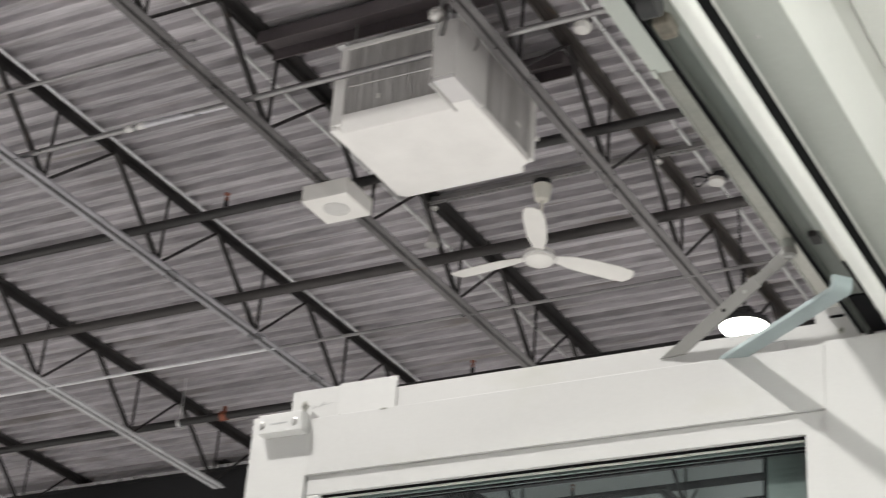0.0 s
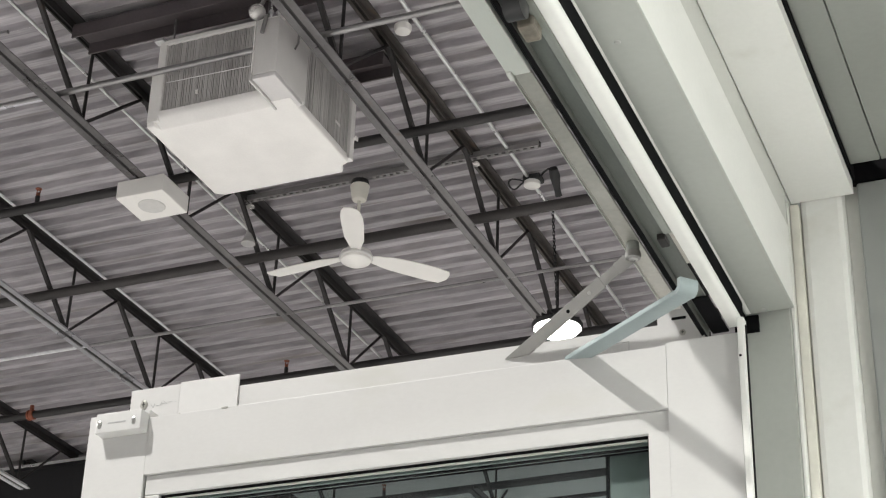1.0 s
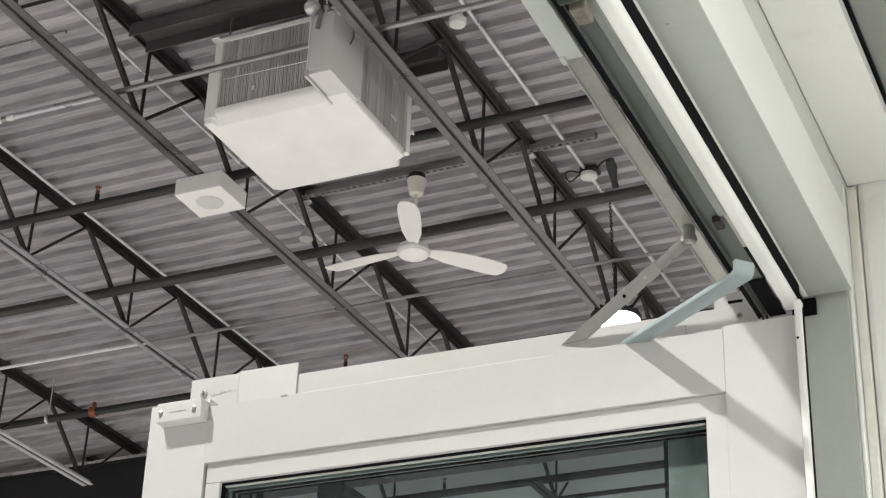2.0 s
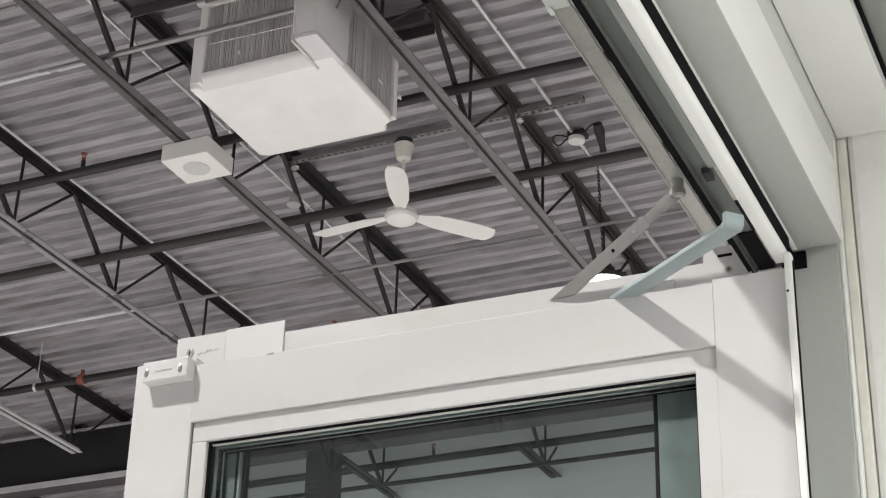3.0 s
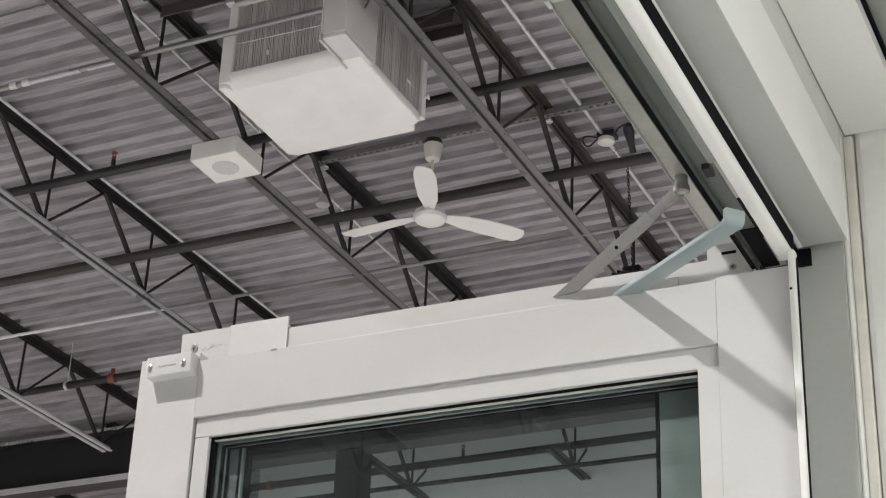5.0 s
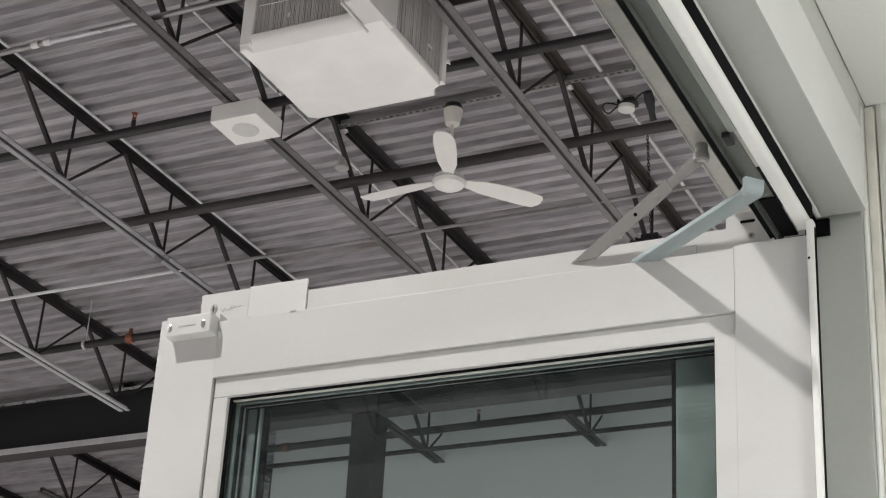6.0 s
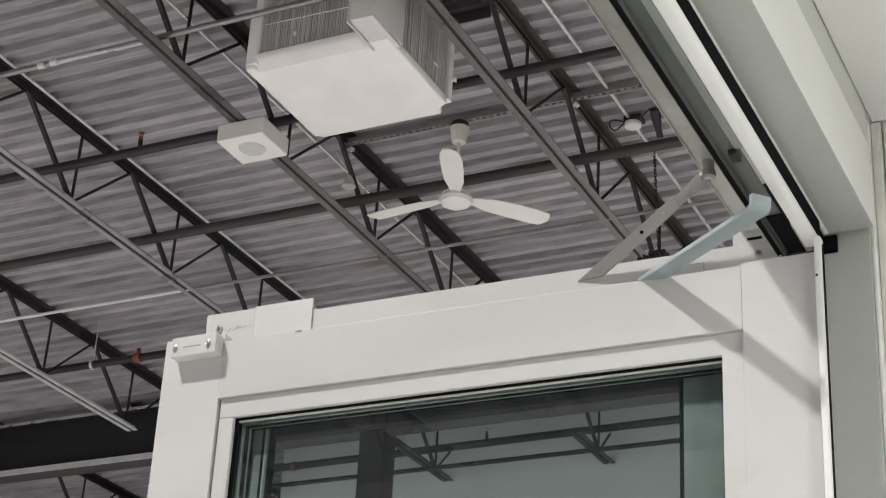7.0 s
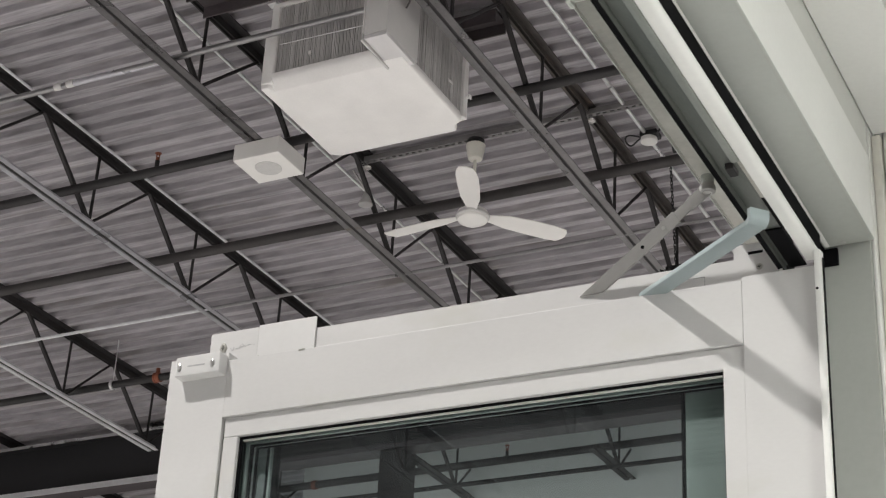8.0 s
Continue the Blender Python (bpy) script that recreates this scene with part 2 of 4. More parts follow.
def lathe(bm, profile, n=24, m=Matrix()):
    """A turned body from (radius, height) pairs."""
    rings = []
    for r, z in profile:
        rings.append([bm.verts.new(m @ Vector((r * math.cos(2 * math.pi * i / n), r * math.sin(2 * math.pi * i / n), z))) for i in range(n)])
    for a, b in zip(rings, rings[1:]):
        for i in range(n):
            bm.faces.new((a[i], a[(i + 1) % n], b[(i + 1) % n], b[i]))
    bm.faces.new(list(reversed(rings[0])))
    bm.faces.new(rings[-1])
    return bm


def extrude_profile(bm, points, axis_from, axis_to):
    """A closed (x, z) outline drawn out along y."""
    a = [bm.verts.new((x, axis_from, z)) for x, z in points]
    b = [bm.verts.new((x, axis_to, z)) for x, z in points]
    k = len(points)
    for i in range(k):
        bm.faces.new((a[i], a[(i + 1) % k], b[(i + 1) % k], b[i]))
    bm.faces.new(list(reversed(a)))
    bm.faces.new(b)
    bmesh.ops.recalc_face_normals(bm, faces=bm.faces[:])
    return bm


def mesh_of(name, bm, material, smooth=False):
    data = bpy.data.meshes.new(name)
    bm.normal_update()
    bm.to_mesh(data)
    bm.free()
    data.materials.append(material)
    if smooth:
        for p in data.polygons:
            p.use_smooth = True
        data.set_sharp_from_angle(angle=radians(35))
    return data


def part(name, bm, material, parent, label="", smooth=False):
    """One mesh object under a thing or a part; bm may be a ready mesh, to be shared."""
    data = bm if isinstance(bm, bpy.types.Mesh) else mesh_of(name, bm, material, smooth)
    ob = new(name, data)
    ob.parent = parent
    if label:
        tagged(ob, label)
    return ob


def thing(name, m=Matrix(), label="", category="", group="", kind=""):
    ob = new(name)
    ob.empty_display_size = 0.1
    ob.matrix_world = m
    return tagged(ob, label, category, group, kind)


def solid(name, bm, material, label="", category="", group="", kind="", m=Matrix(), smooth=False):
    ob = new(name, mesh_of(name, bm, material, smooth))
    ob.matrix_world = m
    return tagged(ob, label, category, group, kind)


PORTAL = Matrix.Rotation(PHI, 4, "Z")
SWING = Matrix.Rotation(LEAF, 4, "Z")

# ---------------------------------------------------------------- the hall: floor, walls, deck
solid("floor", box(bmesh.new(), X_WEST - 0.3, X_EAST + 0.3, Y_SOUTH - 0.3, Y_NORTH + 0.3, -0.2, 0.0), FLOOR_PAINT,
      "pale sealed concrete warehouse floor", "floor", kind="structure")
for wall_name, dims in (("wall_west", (X_WEST - 0.25, X_WEST, Y_SOUTH, Y_NORTH)), ("wall_east", (X_EAST, X_EAST + 0.25, Y_SOUTH, Y_NORTH)),
                        ("wall_south", (X_WEST - 0.25, X_EAST + 0.25, Y_SOUTH - 0.25, Y_SOUTH)),
                        ("wall_north", (X_WEST - 0.25, X_EAST + 0.25, Y_NORTH, Y_NORTH + 0.25))):
    solid(wall_name, box(bmesh.new(), *dims, 0.0, 7.62), WALL_WHITE, "plain white-painted warehouse wall", "wall", kind="structure")
solid("wall_partition", box(bmesh.new(), -8.55, X_EAST, PARTITION_Y, PARTITION_Y + 0.2, 0.0, 7.435), WALL_WHITE,
      "plain white partition wall under the roof deck", "wall", kind="structure")


def roof_deck():
    """Ribbed sheet: narrow ribs hang down every six inches, wide flutes between them."""
    pitch, depth = 0.1524, 0.050
    bm = bmesh.new()
    y, sheets, ribs = Y_SOUTH - 0.2, [[]], 0
    while y < Y_NORTH + 0.2:
        outline = sheets[-1]
        for dy, z in ((0.0, 0.0), (0.050, 0.0), (0.055, 0.004), (0.066, depth - 0.004), (0.071, depth), (0.133, depth), (0.138, depth - 0.004), (0.1485, 0.004)):
            outline.append((y + dy, Z_TOP + z))
        y += pitch
        ribs += 1
        if ribs % 6 == 0:       # a narrow open lap between two sheets
            outline.append((y - 0.0005, Z_TOP + 0.0015))
            sheets.append([(y + 0.006, Z_TOP + 0.0005)])
    for outline, low in [(o, d) for o in sheets for d in (0.0, 0.0012)]:
        west = [bm.verts.new((X_WEST - 0.2, p, z + low)) for p, z in outline]
        east = [bm.verts.new((X_EAST + 0.2, p, z + low)) for p, z in outline]
        for i in range(len(outline) - 1):
            bm.faces.new((west[i], west[i + 1], east[i + 1], east[i]))
    return bm


solid("ceiling", roof_deck(), DECK, "grey ribbed steel roof deck over open joists", "roof deck", kind="structure")
solid("roof", box(bmesh.new(), X_WEST - 0.3, X_EAST + 0.3, Y_SOUTH - 0.3, Y_NORTH + 0.3, 7.62, 7.77), WALL_WHITE,
      "plain roof build-up above the steel deck", "roof", kind="structure")


# ---------------------------------------------------------------- steel joists
def chord_angles(joist, name, y0, y1, z, up, material, leg=0.05, t=0.006, gap=0.022, label=""):
    """Two steel angles back to back with a slot between, legs pointing up (1) or down (-1)."""
    for s in (-1, 1):
        g = gap / 2
        outline = [(g, 0), (g + leg, 0), (g + leg, up * t), (g + t, up * t), (g + t, up * leg), (g, up * leg)]
        part(name, extrude_profile(bmesh.new(), [(s * px, z + pz) for px, pz in outline], y0, y1), material, joist, label)


def web_meshes():
    half, h = PANEL / 2, Z_TOP - Z_CHORD
    a = bar(bmesh.new(), (0, 0, 0.02), (0, -half, h - 0.03), 0.030, 0.030, up=(1, 0, 0), bevel=0.004)
    b = rod(bmesh.new(), (0, 0, 0.02), (0, half, h - 0.03), 0.011, 8)
    c = rod(bmesh.new(), (0, 0, 0.02), (0, 0.012, h - 0.03), 0.011, 8)
    return mesh_of("web_strut", a, DARK_STEEL), mesh_of("web_diagonal", b, DARK_STEEL), mesh_of("web_vertical", c, DARK_STEEL)


STRUT, DIAGONAL, VERTICAL = web_meshes()


def bar_joist(x, first, last, y_top0, y_top1, low0, low1, top_leg=0.062, top_paint=DARK_STEEL, low_paint=CHORD_STEEL, shift=0.0):
    """An open-web joist at x with bottom nodes first..last; low0 and low1: how far the bottom chord reaches past them."""
    joist = thing("bar_joist", pose(x, shift, Z_CHORD), "dark-painted open-web steel roof joist carrying the ribbed deck", "steel joist", "roof joists")
    ya, yb = NODE_Y + first * PANEL, NODE_Y + last * PANEL
    gap = 0.022 if low_paint == CHORD_STEEL else 0.034
    chord_angles(joist, "bottom_chord_angle", ya - low0, yb + low1, 0.0, 1, low_paint, 0.057 - gap / 2, gap=gap, label="grey steel angle of the bottom chord")
    # Dark strip added in the slot for the shade between the angles.
    part("slot_filler", box(bmesh.new(), 0.0002 - gap / 2, gap / 2 - 0.0002, ya - low0, yb + low1, 0.008, 0.014), DARK_STEEL, joist, "dark strip for the shade between the angles")
    chord_angles(joist, "top_chord_angle", y_top0, y_top1, Z_TOP - Z_CHORD - 0.001, -1, top_paint, top_leg)
    for k in range(first, last + 1):
        y = NODE_Y + k * PANEL
        for name, data, reach in (("web_strut", STRUT, -PANEL / 2), ("web_diagonal", DIAGONAL, PANEL / 2), ("web_vertical", VERTICAL, 0)):
            if y_top0 - 0.02 <= y + reach <= y_top1 + 0.02:
                part(name, data, None, joist).location = (0, y, 0)
    return joist


JOIST_X = [-3.327, -5.0, -6.687, -8.849, -11.10, -12.80]
# Western joists take the brighter copies in place of reflected light.
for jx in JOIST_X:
    bar_joist(jx, -14, 4, Y_SOUTH + 0.02, GIRDER_Y + 0.05, 0.5, 0.12 if jx < -8 else 0.5, *((0.046, TOP_STEEL) if jx > -4 else (0.050, DARK_STEEL, SILVER_SHEEN, -0.025) if jx == -6.687
                                                                               else (0.062, DARK_STEEL, PALE_SHEEN, 0.07) if jx < -8 else ()))
for jx, start in ((-3.44, 11.6), (-5.05, 11.6), (-6.69, 11.25), (-8.65, 11.6)):
    ya = 12.17
    joist = thing("bar_joist", pose(jx, 0, Z_CHORD), "dark steel roof joist running into the white partition", "steel joist", "roof joists")
    chord_angles(joist, "bottom_chord_angle", start, PARTITION_Y + 0.05, 0.0, 1, DARK_STEEL, 0.046)
    chord_angles(joist, "top_chord_angle", GIRDER_Y + 0.08, PARTITION_Y + 0.05, Z_TOP - Z_CHORD - 0.001, -1, DARK_STEEL, 0.068)
    part("web_strut", STRUT, None, joist).location = (0, ya, 0)
    part("web_vertical", VERTICAL, None, joist).location = (0, ya, 0)
    part("web_diagonal", rod(bmesh.new(), (0, 0, 0.02), (0, 0.47, 0.46), 0.011, 8), DARK_STEEL, joist).location = (0, ya, 0)
for jx in JOIST_X[4:] + [-9.40]:
    bar_joist(jx, 6, 13, GIRDER_Y + 0.08, Y_NORTH - 0.02, 0.5, 0.3)

girder = thing("steel_girder", pose(0, GIRDER_Y, 0), "black steel girder carrying the joist ends, pale flange edges", "steel girder")
part("web_plate", box(bmesh.new(), X_WEST, X_EAST, -0.006, 0.006, 6.82, 7.284), GIRDER_STEEL, girder)
part("top_flange", box(bmesh.new(), X_WEST, X_EAST, -0.10, 0.10, 7.284, 7.304), GIRDER_STEEL, girder)
# Bright strips stand for the glint along the flange edges.
part("flange_edge", box(bmesh.new(), X_WEST, X_EAST, -0.1075, -0.1005, 7.276, 7.304), CONDUIT, girder, "thin flange edge with its glint painted in")
part("bottom_flange", box(bmesh.new(), X_WEST, X_EAST, -0.10, 0.10, 6.770, 6.82), HAZED_STEEL, girder, "dull brown painted flange")
part("flange_edge", box(bmesh.new(), X_WEST, -8.20, -0.1085, -0.1005, 6.762, 6.82), PALE_SHEEN, girder, "flange edge, its sheen painted pale")

column = thing("steel_column", pose(-6.64, GIRDER_Y, 0), "dark square steel column under the girder", "column")
part("shaft", box(bmesh.new(), -0.12, 0.12, -0.12, 0.12, 0.02, 6.752, 0.01), DARK_STEEL, column)
part("base_plate", box(bmesh.new(), -0.2, 0.2, -0.2, 0.2, 0.0, 0.02), DARK_STEEL, column)


# ---------------------------------------------------------------- pipes, rods and conduits under the deck
def straight_pipe(name, a, b, r, material, label, category, group="", n=14):
    return solid(name, rod(bmesh.new(), a, b, r, n), material, label, category, group, smooth=True)


WX, EX = X_WEST + 0.05, 1.6
straight_pipe("sprinkler_pipe", (WX, 6.255, 7.02), (EX, 6.255, 7.02), 0.032, PIPE_BLACK, "black steel sprinkler pipe threaded through the joists", "sprinkler pipe", "sprinkler pipes")
straight_pipe("gas_pipe", (WX, 7.385, 7.02), (EX, 7.385, 7.02), 0.036, PIPE_DUSTY, "thick dusty steel pipe threaded through the joists", "pipe")
straight_pipe("sprinkler_pipe", (WX, 9.25, 7.02), (EX, 9.25, 7.02), 0.032, PIPE_BLACK, "black sprinkler pipe with a red fitting and pipe ring", "sprinkler pipe", "sprinkler pipes")
straight_pipe("sprinkler_pipe", (-9.6, 12.09, 7.02), (EX, 12.09, 7.075), 0.036, PIPE_BLACK, "black sprinkler pipe in front of the white partition", "sprinkler pipe", "sprinkler pipes")
straight_pipe("water_pipe", (-9.6, 12.06, 6.835), (EX, 12.06, 6.835), 0.022, PIPE_BLACK, "thin dark pipe in front of the white partition", "pipe")


def bridging(y, z, x0, x1, r=0.013):
    return straight_pipe("bridging_rod", (x0, y, z), (x1, y, z), r, PIPE_GREY, "thin grey steel rod bracing the joist bottoms", "bracing rod", "bracing rods", 8)


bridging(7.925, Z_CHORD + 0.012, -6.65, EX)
# The rod's western run is paler, a reflection put into its colour.
straight_pipe("bridging_rod", (WX, 7.925, Z_CHORD + 0.012), (-6.65, 7.925, Z_CHORD + 0.012), 0.013, PALE_SHEEN, "steel rod bracing the joist bottoms, sheen painted pale", "bracing rod", "bracing rods", 8)
bridging(4.51, 7.02, WX, -5.02)
for pipe_a, pipe_b in ((WX, -3.62), (-3.37, EX)):
    straight_pipe("bracing_pipe", (pipe_a, 5.005, Z_CHORD + 0.068), (pipe_b, 5.005, Z_CHORD + 0.068), 0.019, PIPE_GREY, "grey galvanised pipe resting on the joist bottoms", "pipe", "bracing pipes")
straight_pipe("conduit", (-6.560, Y_SOUTH + 0.02, 7.382), (-6.560, GIRDER_Y - 0.02, 7.382), 0.010, PALE_SHEEN, "bright zinc electrical conduit beside a joist top", "conduit", "conduits", 8)


# Tube added over the pipe to put its brighter sheen into colour.
sleeve = thing("pipe_sheen", pose(-5.595, 5.005, Z_CHORD + 0.068), "brighter stretch of the grey bracing pipe, its sheen painted in", "pipe sleeve")
part("tube", rod(bmesh.new(), (-0.17, -0.0013, 0), (0.49, 0.0036, 0), 0.0202, 14), SILVER_SHEEN, sleeve, smooth=True)
for cx in (-0.26, -0.17):
    part("clamp", rod(bmesh.new(), (cx, -0.004, 0), (cx + 0.05, -0.004, 0), 0.0235, 12), UNIT_GREY, sleeve, "pale clamp")


def sprinkler_head(x, y, z, label="small red upright sprinkler on a black pipe"):
    head = thing("sprinkler", pose(x, y, z), label, "sprinkler", "sprinklers")
    part("nipple", rod(bmesh.new(), (0, 0, 0.0), (0, 0, 0.05), 0.016, 10), PIPE_BLACK, head, smooth=True)
    part("fitting", rod(bmesh.new(), (0, 0, 0.05), (0, 0, 0.075), 0.014, 8), RED_BRASS, head, "red-brown fitting", smooth=True)
    frame_bm = bmesh.new()
    for s in (-1, 1):
        rod(frame_bm, (s * 0.013, 0, 0.075), (s * 0.010, 0, 0.105), 0.004, 6)
    part("yoke", frame_bm, RED_BRASS, head)
    part("deflector", rod(bmesh.new(), (0, 0, 0.105), (0, 0, 0.108), 0.022, 12), RED_BRASS, head)
    return head


sprinkler_head(-6.01, 6.255, 7.05)
sprinkler_head(-5.70, 9.25, 7.05)
sprinkler_head(-6.13, 12.09, 7.073, "small upright sprinkler on the pipe by the partition")

coupling = thing("pipe_coupling", pose(-8.09, 9.25, 7.02), "rusty red grooved coupling on a black pipe", "pipe fitting")
part("sleeve", rod(bmesh.new(), (0.005, 0, 0), (0.045, 0, 0), 0.041, 14), RED_BRASS, coupling, smooth=True)
part("collar", rod(bmesh.new(), (-0.012, 0, 0), (0.004, 0, 0), 0.046, 14), RED_BRASS, coupling, smooth=True)
part("branch", rod(bmesh.new(), (0.012, 0, 0.03), (0.012, 0, 0.085), 0.018, 10), RED_BRASS, coupling, smooth=True)
coupling = thing("pipe_coupling", pose(-8.19, 12.09, 7.027), "dull red coupling on the pipe by the partition", "pipe fitting")
part("sleeve", rod(bmesh.new(), (-0.022, 0, 0), (0.022, 0, 0), 0.046, 14), RED_BRASS, coupling, smooth=True)
hanger = thing("pipe_hanger", pose(-8.54, 9.25, 7.02), "pale zinc ring hanger on a black pipe", "pipe hanger")
part("ring", lathe(bmesh.new(), ((0.034, -0.012), (0.044, -0.012), (0.044, 0.012), (0.034, 0.012)), 18, pose(0, 0, 0, 0, 90, 0)), CONDUIT, hanger, smooth=True)
part("hanger_rod", rod(bmesh.new(), (0, 0, 0.04), (0, 0, 0.42), 0.005, 6), CONDUIT, hanger)

straight_pipe("conduit", (-3.072, Y_SOUTH + 0.1, 7.405), (-3.072, 10.7, 7.405), 0.014, CONDUIT, "bright zinc electrical conduit under the roof deck", "conduit", "conduits", 8)
straight_pipe("conduit", (-5.205, Y_SOUTH + 0.1, 7.41), (-5.205, 10.7, 7.41), 0.011, CONDUIT, "bright zinc electrical conduit under the roof deck", "conduit", "conduits", 8)

strut = thing("strut_channel", pose(-3.95, 7.22, 7.398), "slotted grey steel strut channel fixed under the deck", "strut channel")
strut_bm = bmesh.new()
for s in (-1, 1):
    box(strut_bm, -1.10, 1.10, min(s * 0.0205, s * 0.018), max(s * 0.0205, s * 0.018), -0.02, 0.02)
    box(strut_bm, -1.10, 1.10, min(s * 0.018, s * 0.0085), max(s * 0.018, s * 0.0085), -0.02, -0.0175)
part("channel", strut_bm, STRUT_GREY, strut)
# Black plate added inside the channel for the shade in its slots.
part("slot_backing", box(bmesh.new(), -1.10, 1.10, -0.0175, 0.0175, 0.012, 0.0145), LAMP_BLACK, strut, "black plate for the shade inside the slots")
rung = mesh_of("rung", box(bmesh.new(), 0.0, 0.024, -0.0085, 0.0085, -0.0198, -0.0176), STRUT_GREY)
for i in range(44):
    part("rung", rung, None, strut).location = (-1.09 + i * 0.050, 0, 0)


def clamp_cap(x):
    """A pale round cap where the strut crosses a joist."""
    cap = thing("clamp_cap", pose(x, 7.225, 7.34), "small round white cap under the strut crossing", "cap", "strut caps")
    part("disc", lathe(bmesh.new(), ((0.010, -0.010), (0.027, -0.007), (0.030, 0.0), (0.024, 0.010)), 20), GLOBE_GREY, cap, smooth=True)
    part("bolt", rod(bmesh.new(), (0, 0, 0.012), (0, 0, 0.040), 0.006, 8), PIPE_GREY, cap)


clamp_cap(-3.300)
clamp_cap(-4.965)


def support_beam(y, half, x1, label):
    beam = thing("support_beam", pose(-4.16, y, 7.32), label, "steel beam", "support beams")
    part("channel_web", box(bmesh.new(), -0.80, x1, -half, half, 0.04, 0.06), HAZED_STEEL, beam)
    for side in (-1, 1):
        part("channel_flange", box(bmesh.new(), -0.80, x1, side * half - 0.005, side * half + 0.005, -0.035, 0.0398), HAZED_STEEL, beam)


support_beam(5.09, 0.09, 0.80, "brown steel channel spanning between joists above the unit, haze painted in")
support_beam(5.95, 0.07, 0.80, "brown steel channel spanning between joists behind the unit, haze painted in")


# ---------------------------------------------------------------- hanging ventilation unit
def ventilation_unit():
    """A boxed coil unit with a shallow drain pan; local origin at the middle of its underside."""
    x0, x1, y0, y1, z1 = -0.462, 0.450, -0.420, 0.412, 0.580
    ledge = 0.100
    unit = thing("ventilation_unit", pose(-3.985, 5.53, 6.62), "white ceiling-hung ventilation unit with finned coil sides", "ventilation unit")

    def shell(name, outline, zlow, zhigh, shrink, bevel, material, label=""):
        bm = bmesh.new()
        low = [bm.verts.new((px * shrink, py * shrink, zlow)) for px, py in outline]
        high = [bm.verts.new((px, py, zhigh)) for px, py in outline]
        for i in range(len(outline)):
            j = (i + 1) % len(outline)
            bm.faces.new((low[i], low[j], high[j], high[i]))
        bm.faces.new(list(reversed(low)))
        bm.faces.new(high)
        bmesh.ops.recalc_face_normals(bm, faces=bm.faces[:])
        bmesh.ops.bevel(bm, geom=bm.edges[:], offset=bevel, segments=3, affect="EDGES", profile=0.5)
        return part(name, bm, material, unit, label, smooth=True)

    shell("drain_pan", [(x0, y0), (x0 + 0.050, y0), (x0 + 0.070, y0 + 0.052), (x1 - 0.150, y0 + 0.052), (x1 - 0.130, y0), (x1, y0), (x1, y1 - 0.09), (x1 - 0.055, y1 - 0.060), (x1 - 0.075, y1), (x0 + 0.055, y1), (x0, y1 - 0.035)],
          0.0, 0.040, 0.992, 0.009, UNIT_WHITE, "white drain pan with clipped corners")
    # raised rim of the pan under the near coil, with a rounded left end
    wedge = bmesh.new()
    profile = [(y0 + 0.060, 0.003), (y0 + 0.052, 0.003), (y0 + 0.006, 0.046), (y0 - 0.004, 0.066), (y0 - 0.004, 0.090), (y0 + 0.004, ledge - 0.002), (y0 + 0.060, ledge - 0.002)]
    ends = [[wedge.verts.new((px, py, pz)) for py, pz in profile] for px in (x0 + 0.058, x1 - 0.132)]
    for i in range(len(profile)):
        j = (i + 1) % len(profile)
        wedge.faces.new((ends[0][i], ends[0][j], ends[1][j], ends[1][i]))
    wedge.faces.new(list(reversed(ends[0])))
    wedge.faces.new(ends[1])
    bmesh.ops.recalc_face_normals(wedge, faces=wedge.faces[:])
    part("pan_ledge", wedge, UNIT_WHITE, unit, "sloping white front lip of the pan", smooth=True)
    part("side_ledge", box(bmesh.new(), x1 - 0.050, x1 - 0.004, y0 + 0.135, y1 - 0.10, 0.034, 0.058, 0.006), UNIT_WHITE, unit, "white rim under the side coil", smooth=True)
    part("top_panel", box(bmesh.new(), x0 + 0.03, x1, y0 + 0.004, y1, z1 - 0.03, z1, 0.005), UNIT_WHITE, unit)
    for px, py in ((x0 + 0.030, y0), (x0, y1 - 0.05), (x1 - 0.05, y1 - 0.078)):
        part("corner_post", box(bmesh.new(), px, px + 0.05, py, py + 0.05, 0.045, z1 - 0.03, 0.005), UNIT_WHITE, unit)
    part("post_foot", box(bmesh.new(), x0 + 0.002, x0 + 0.078, y0 - 0.004, y0 + 0.05, 0.030, 0.385, 0.008), UNIT_WHITE, unit, "wider white foot of the corner post")
    part("coil_core", box(bmesh.new(), x0 + 0.06, x1 - 0.042, y0 + 0.026, y1 - 0.06, 0.045, z1 - 0.031), FIN_DARK, unit, "dusty depth of the coil")
    rng = random.Random(5)
    front_fin = mesh_of("fin", box(bmesh.new(), -0.0032, 0.0032, 0.014, 0.033, ledge, z1 - 0.032), FIN_METAL)
    x = x0 + 0.084
    while x < x1 - 0.130:
        part("fin", front_fin, None, unit).matrix_local = pose(x, y0 + rng.uniform(-0.003, 0.003), 0)
        x += 0.0090 + rng.uniform(-0.0012, 0.0012)
    side_fin = mesh_of("fin", box(bmesh.new(), -0.0034, 0.0034, 0.016, 0.041, 0.058, z1 - 0.032), FIN_METAL)
    y = y0 + 0.145
    while y < y1 - 0.082:
        part("fin", side_fin, None, unit).matrix_local = pose(x1 + rng.uniform(-0.003, 0.003), y, 0, 0, 0, 90)
        y += 0.0098 + rng.uniform(-0.0012, 0.0012)
    # sheet cover over the pipe corner, standing out towards the door, its top sloping down at the back
    cx0, cx1, cy0, cy1 = x1 - 0.120, x1 + 0.022, y0 - 0.226, y0 + 0.135
    cover = bmesh.new()
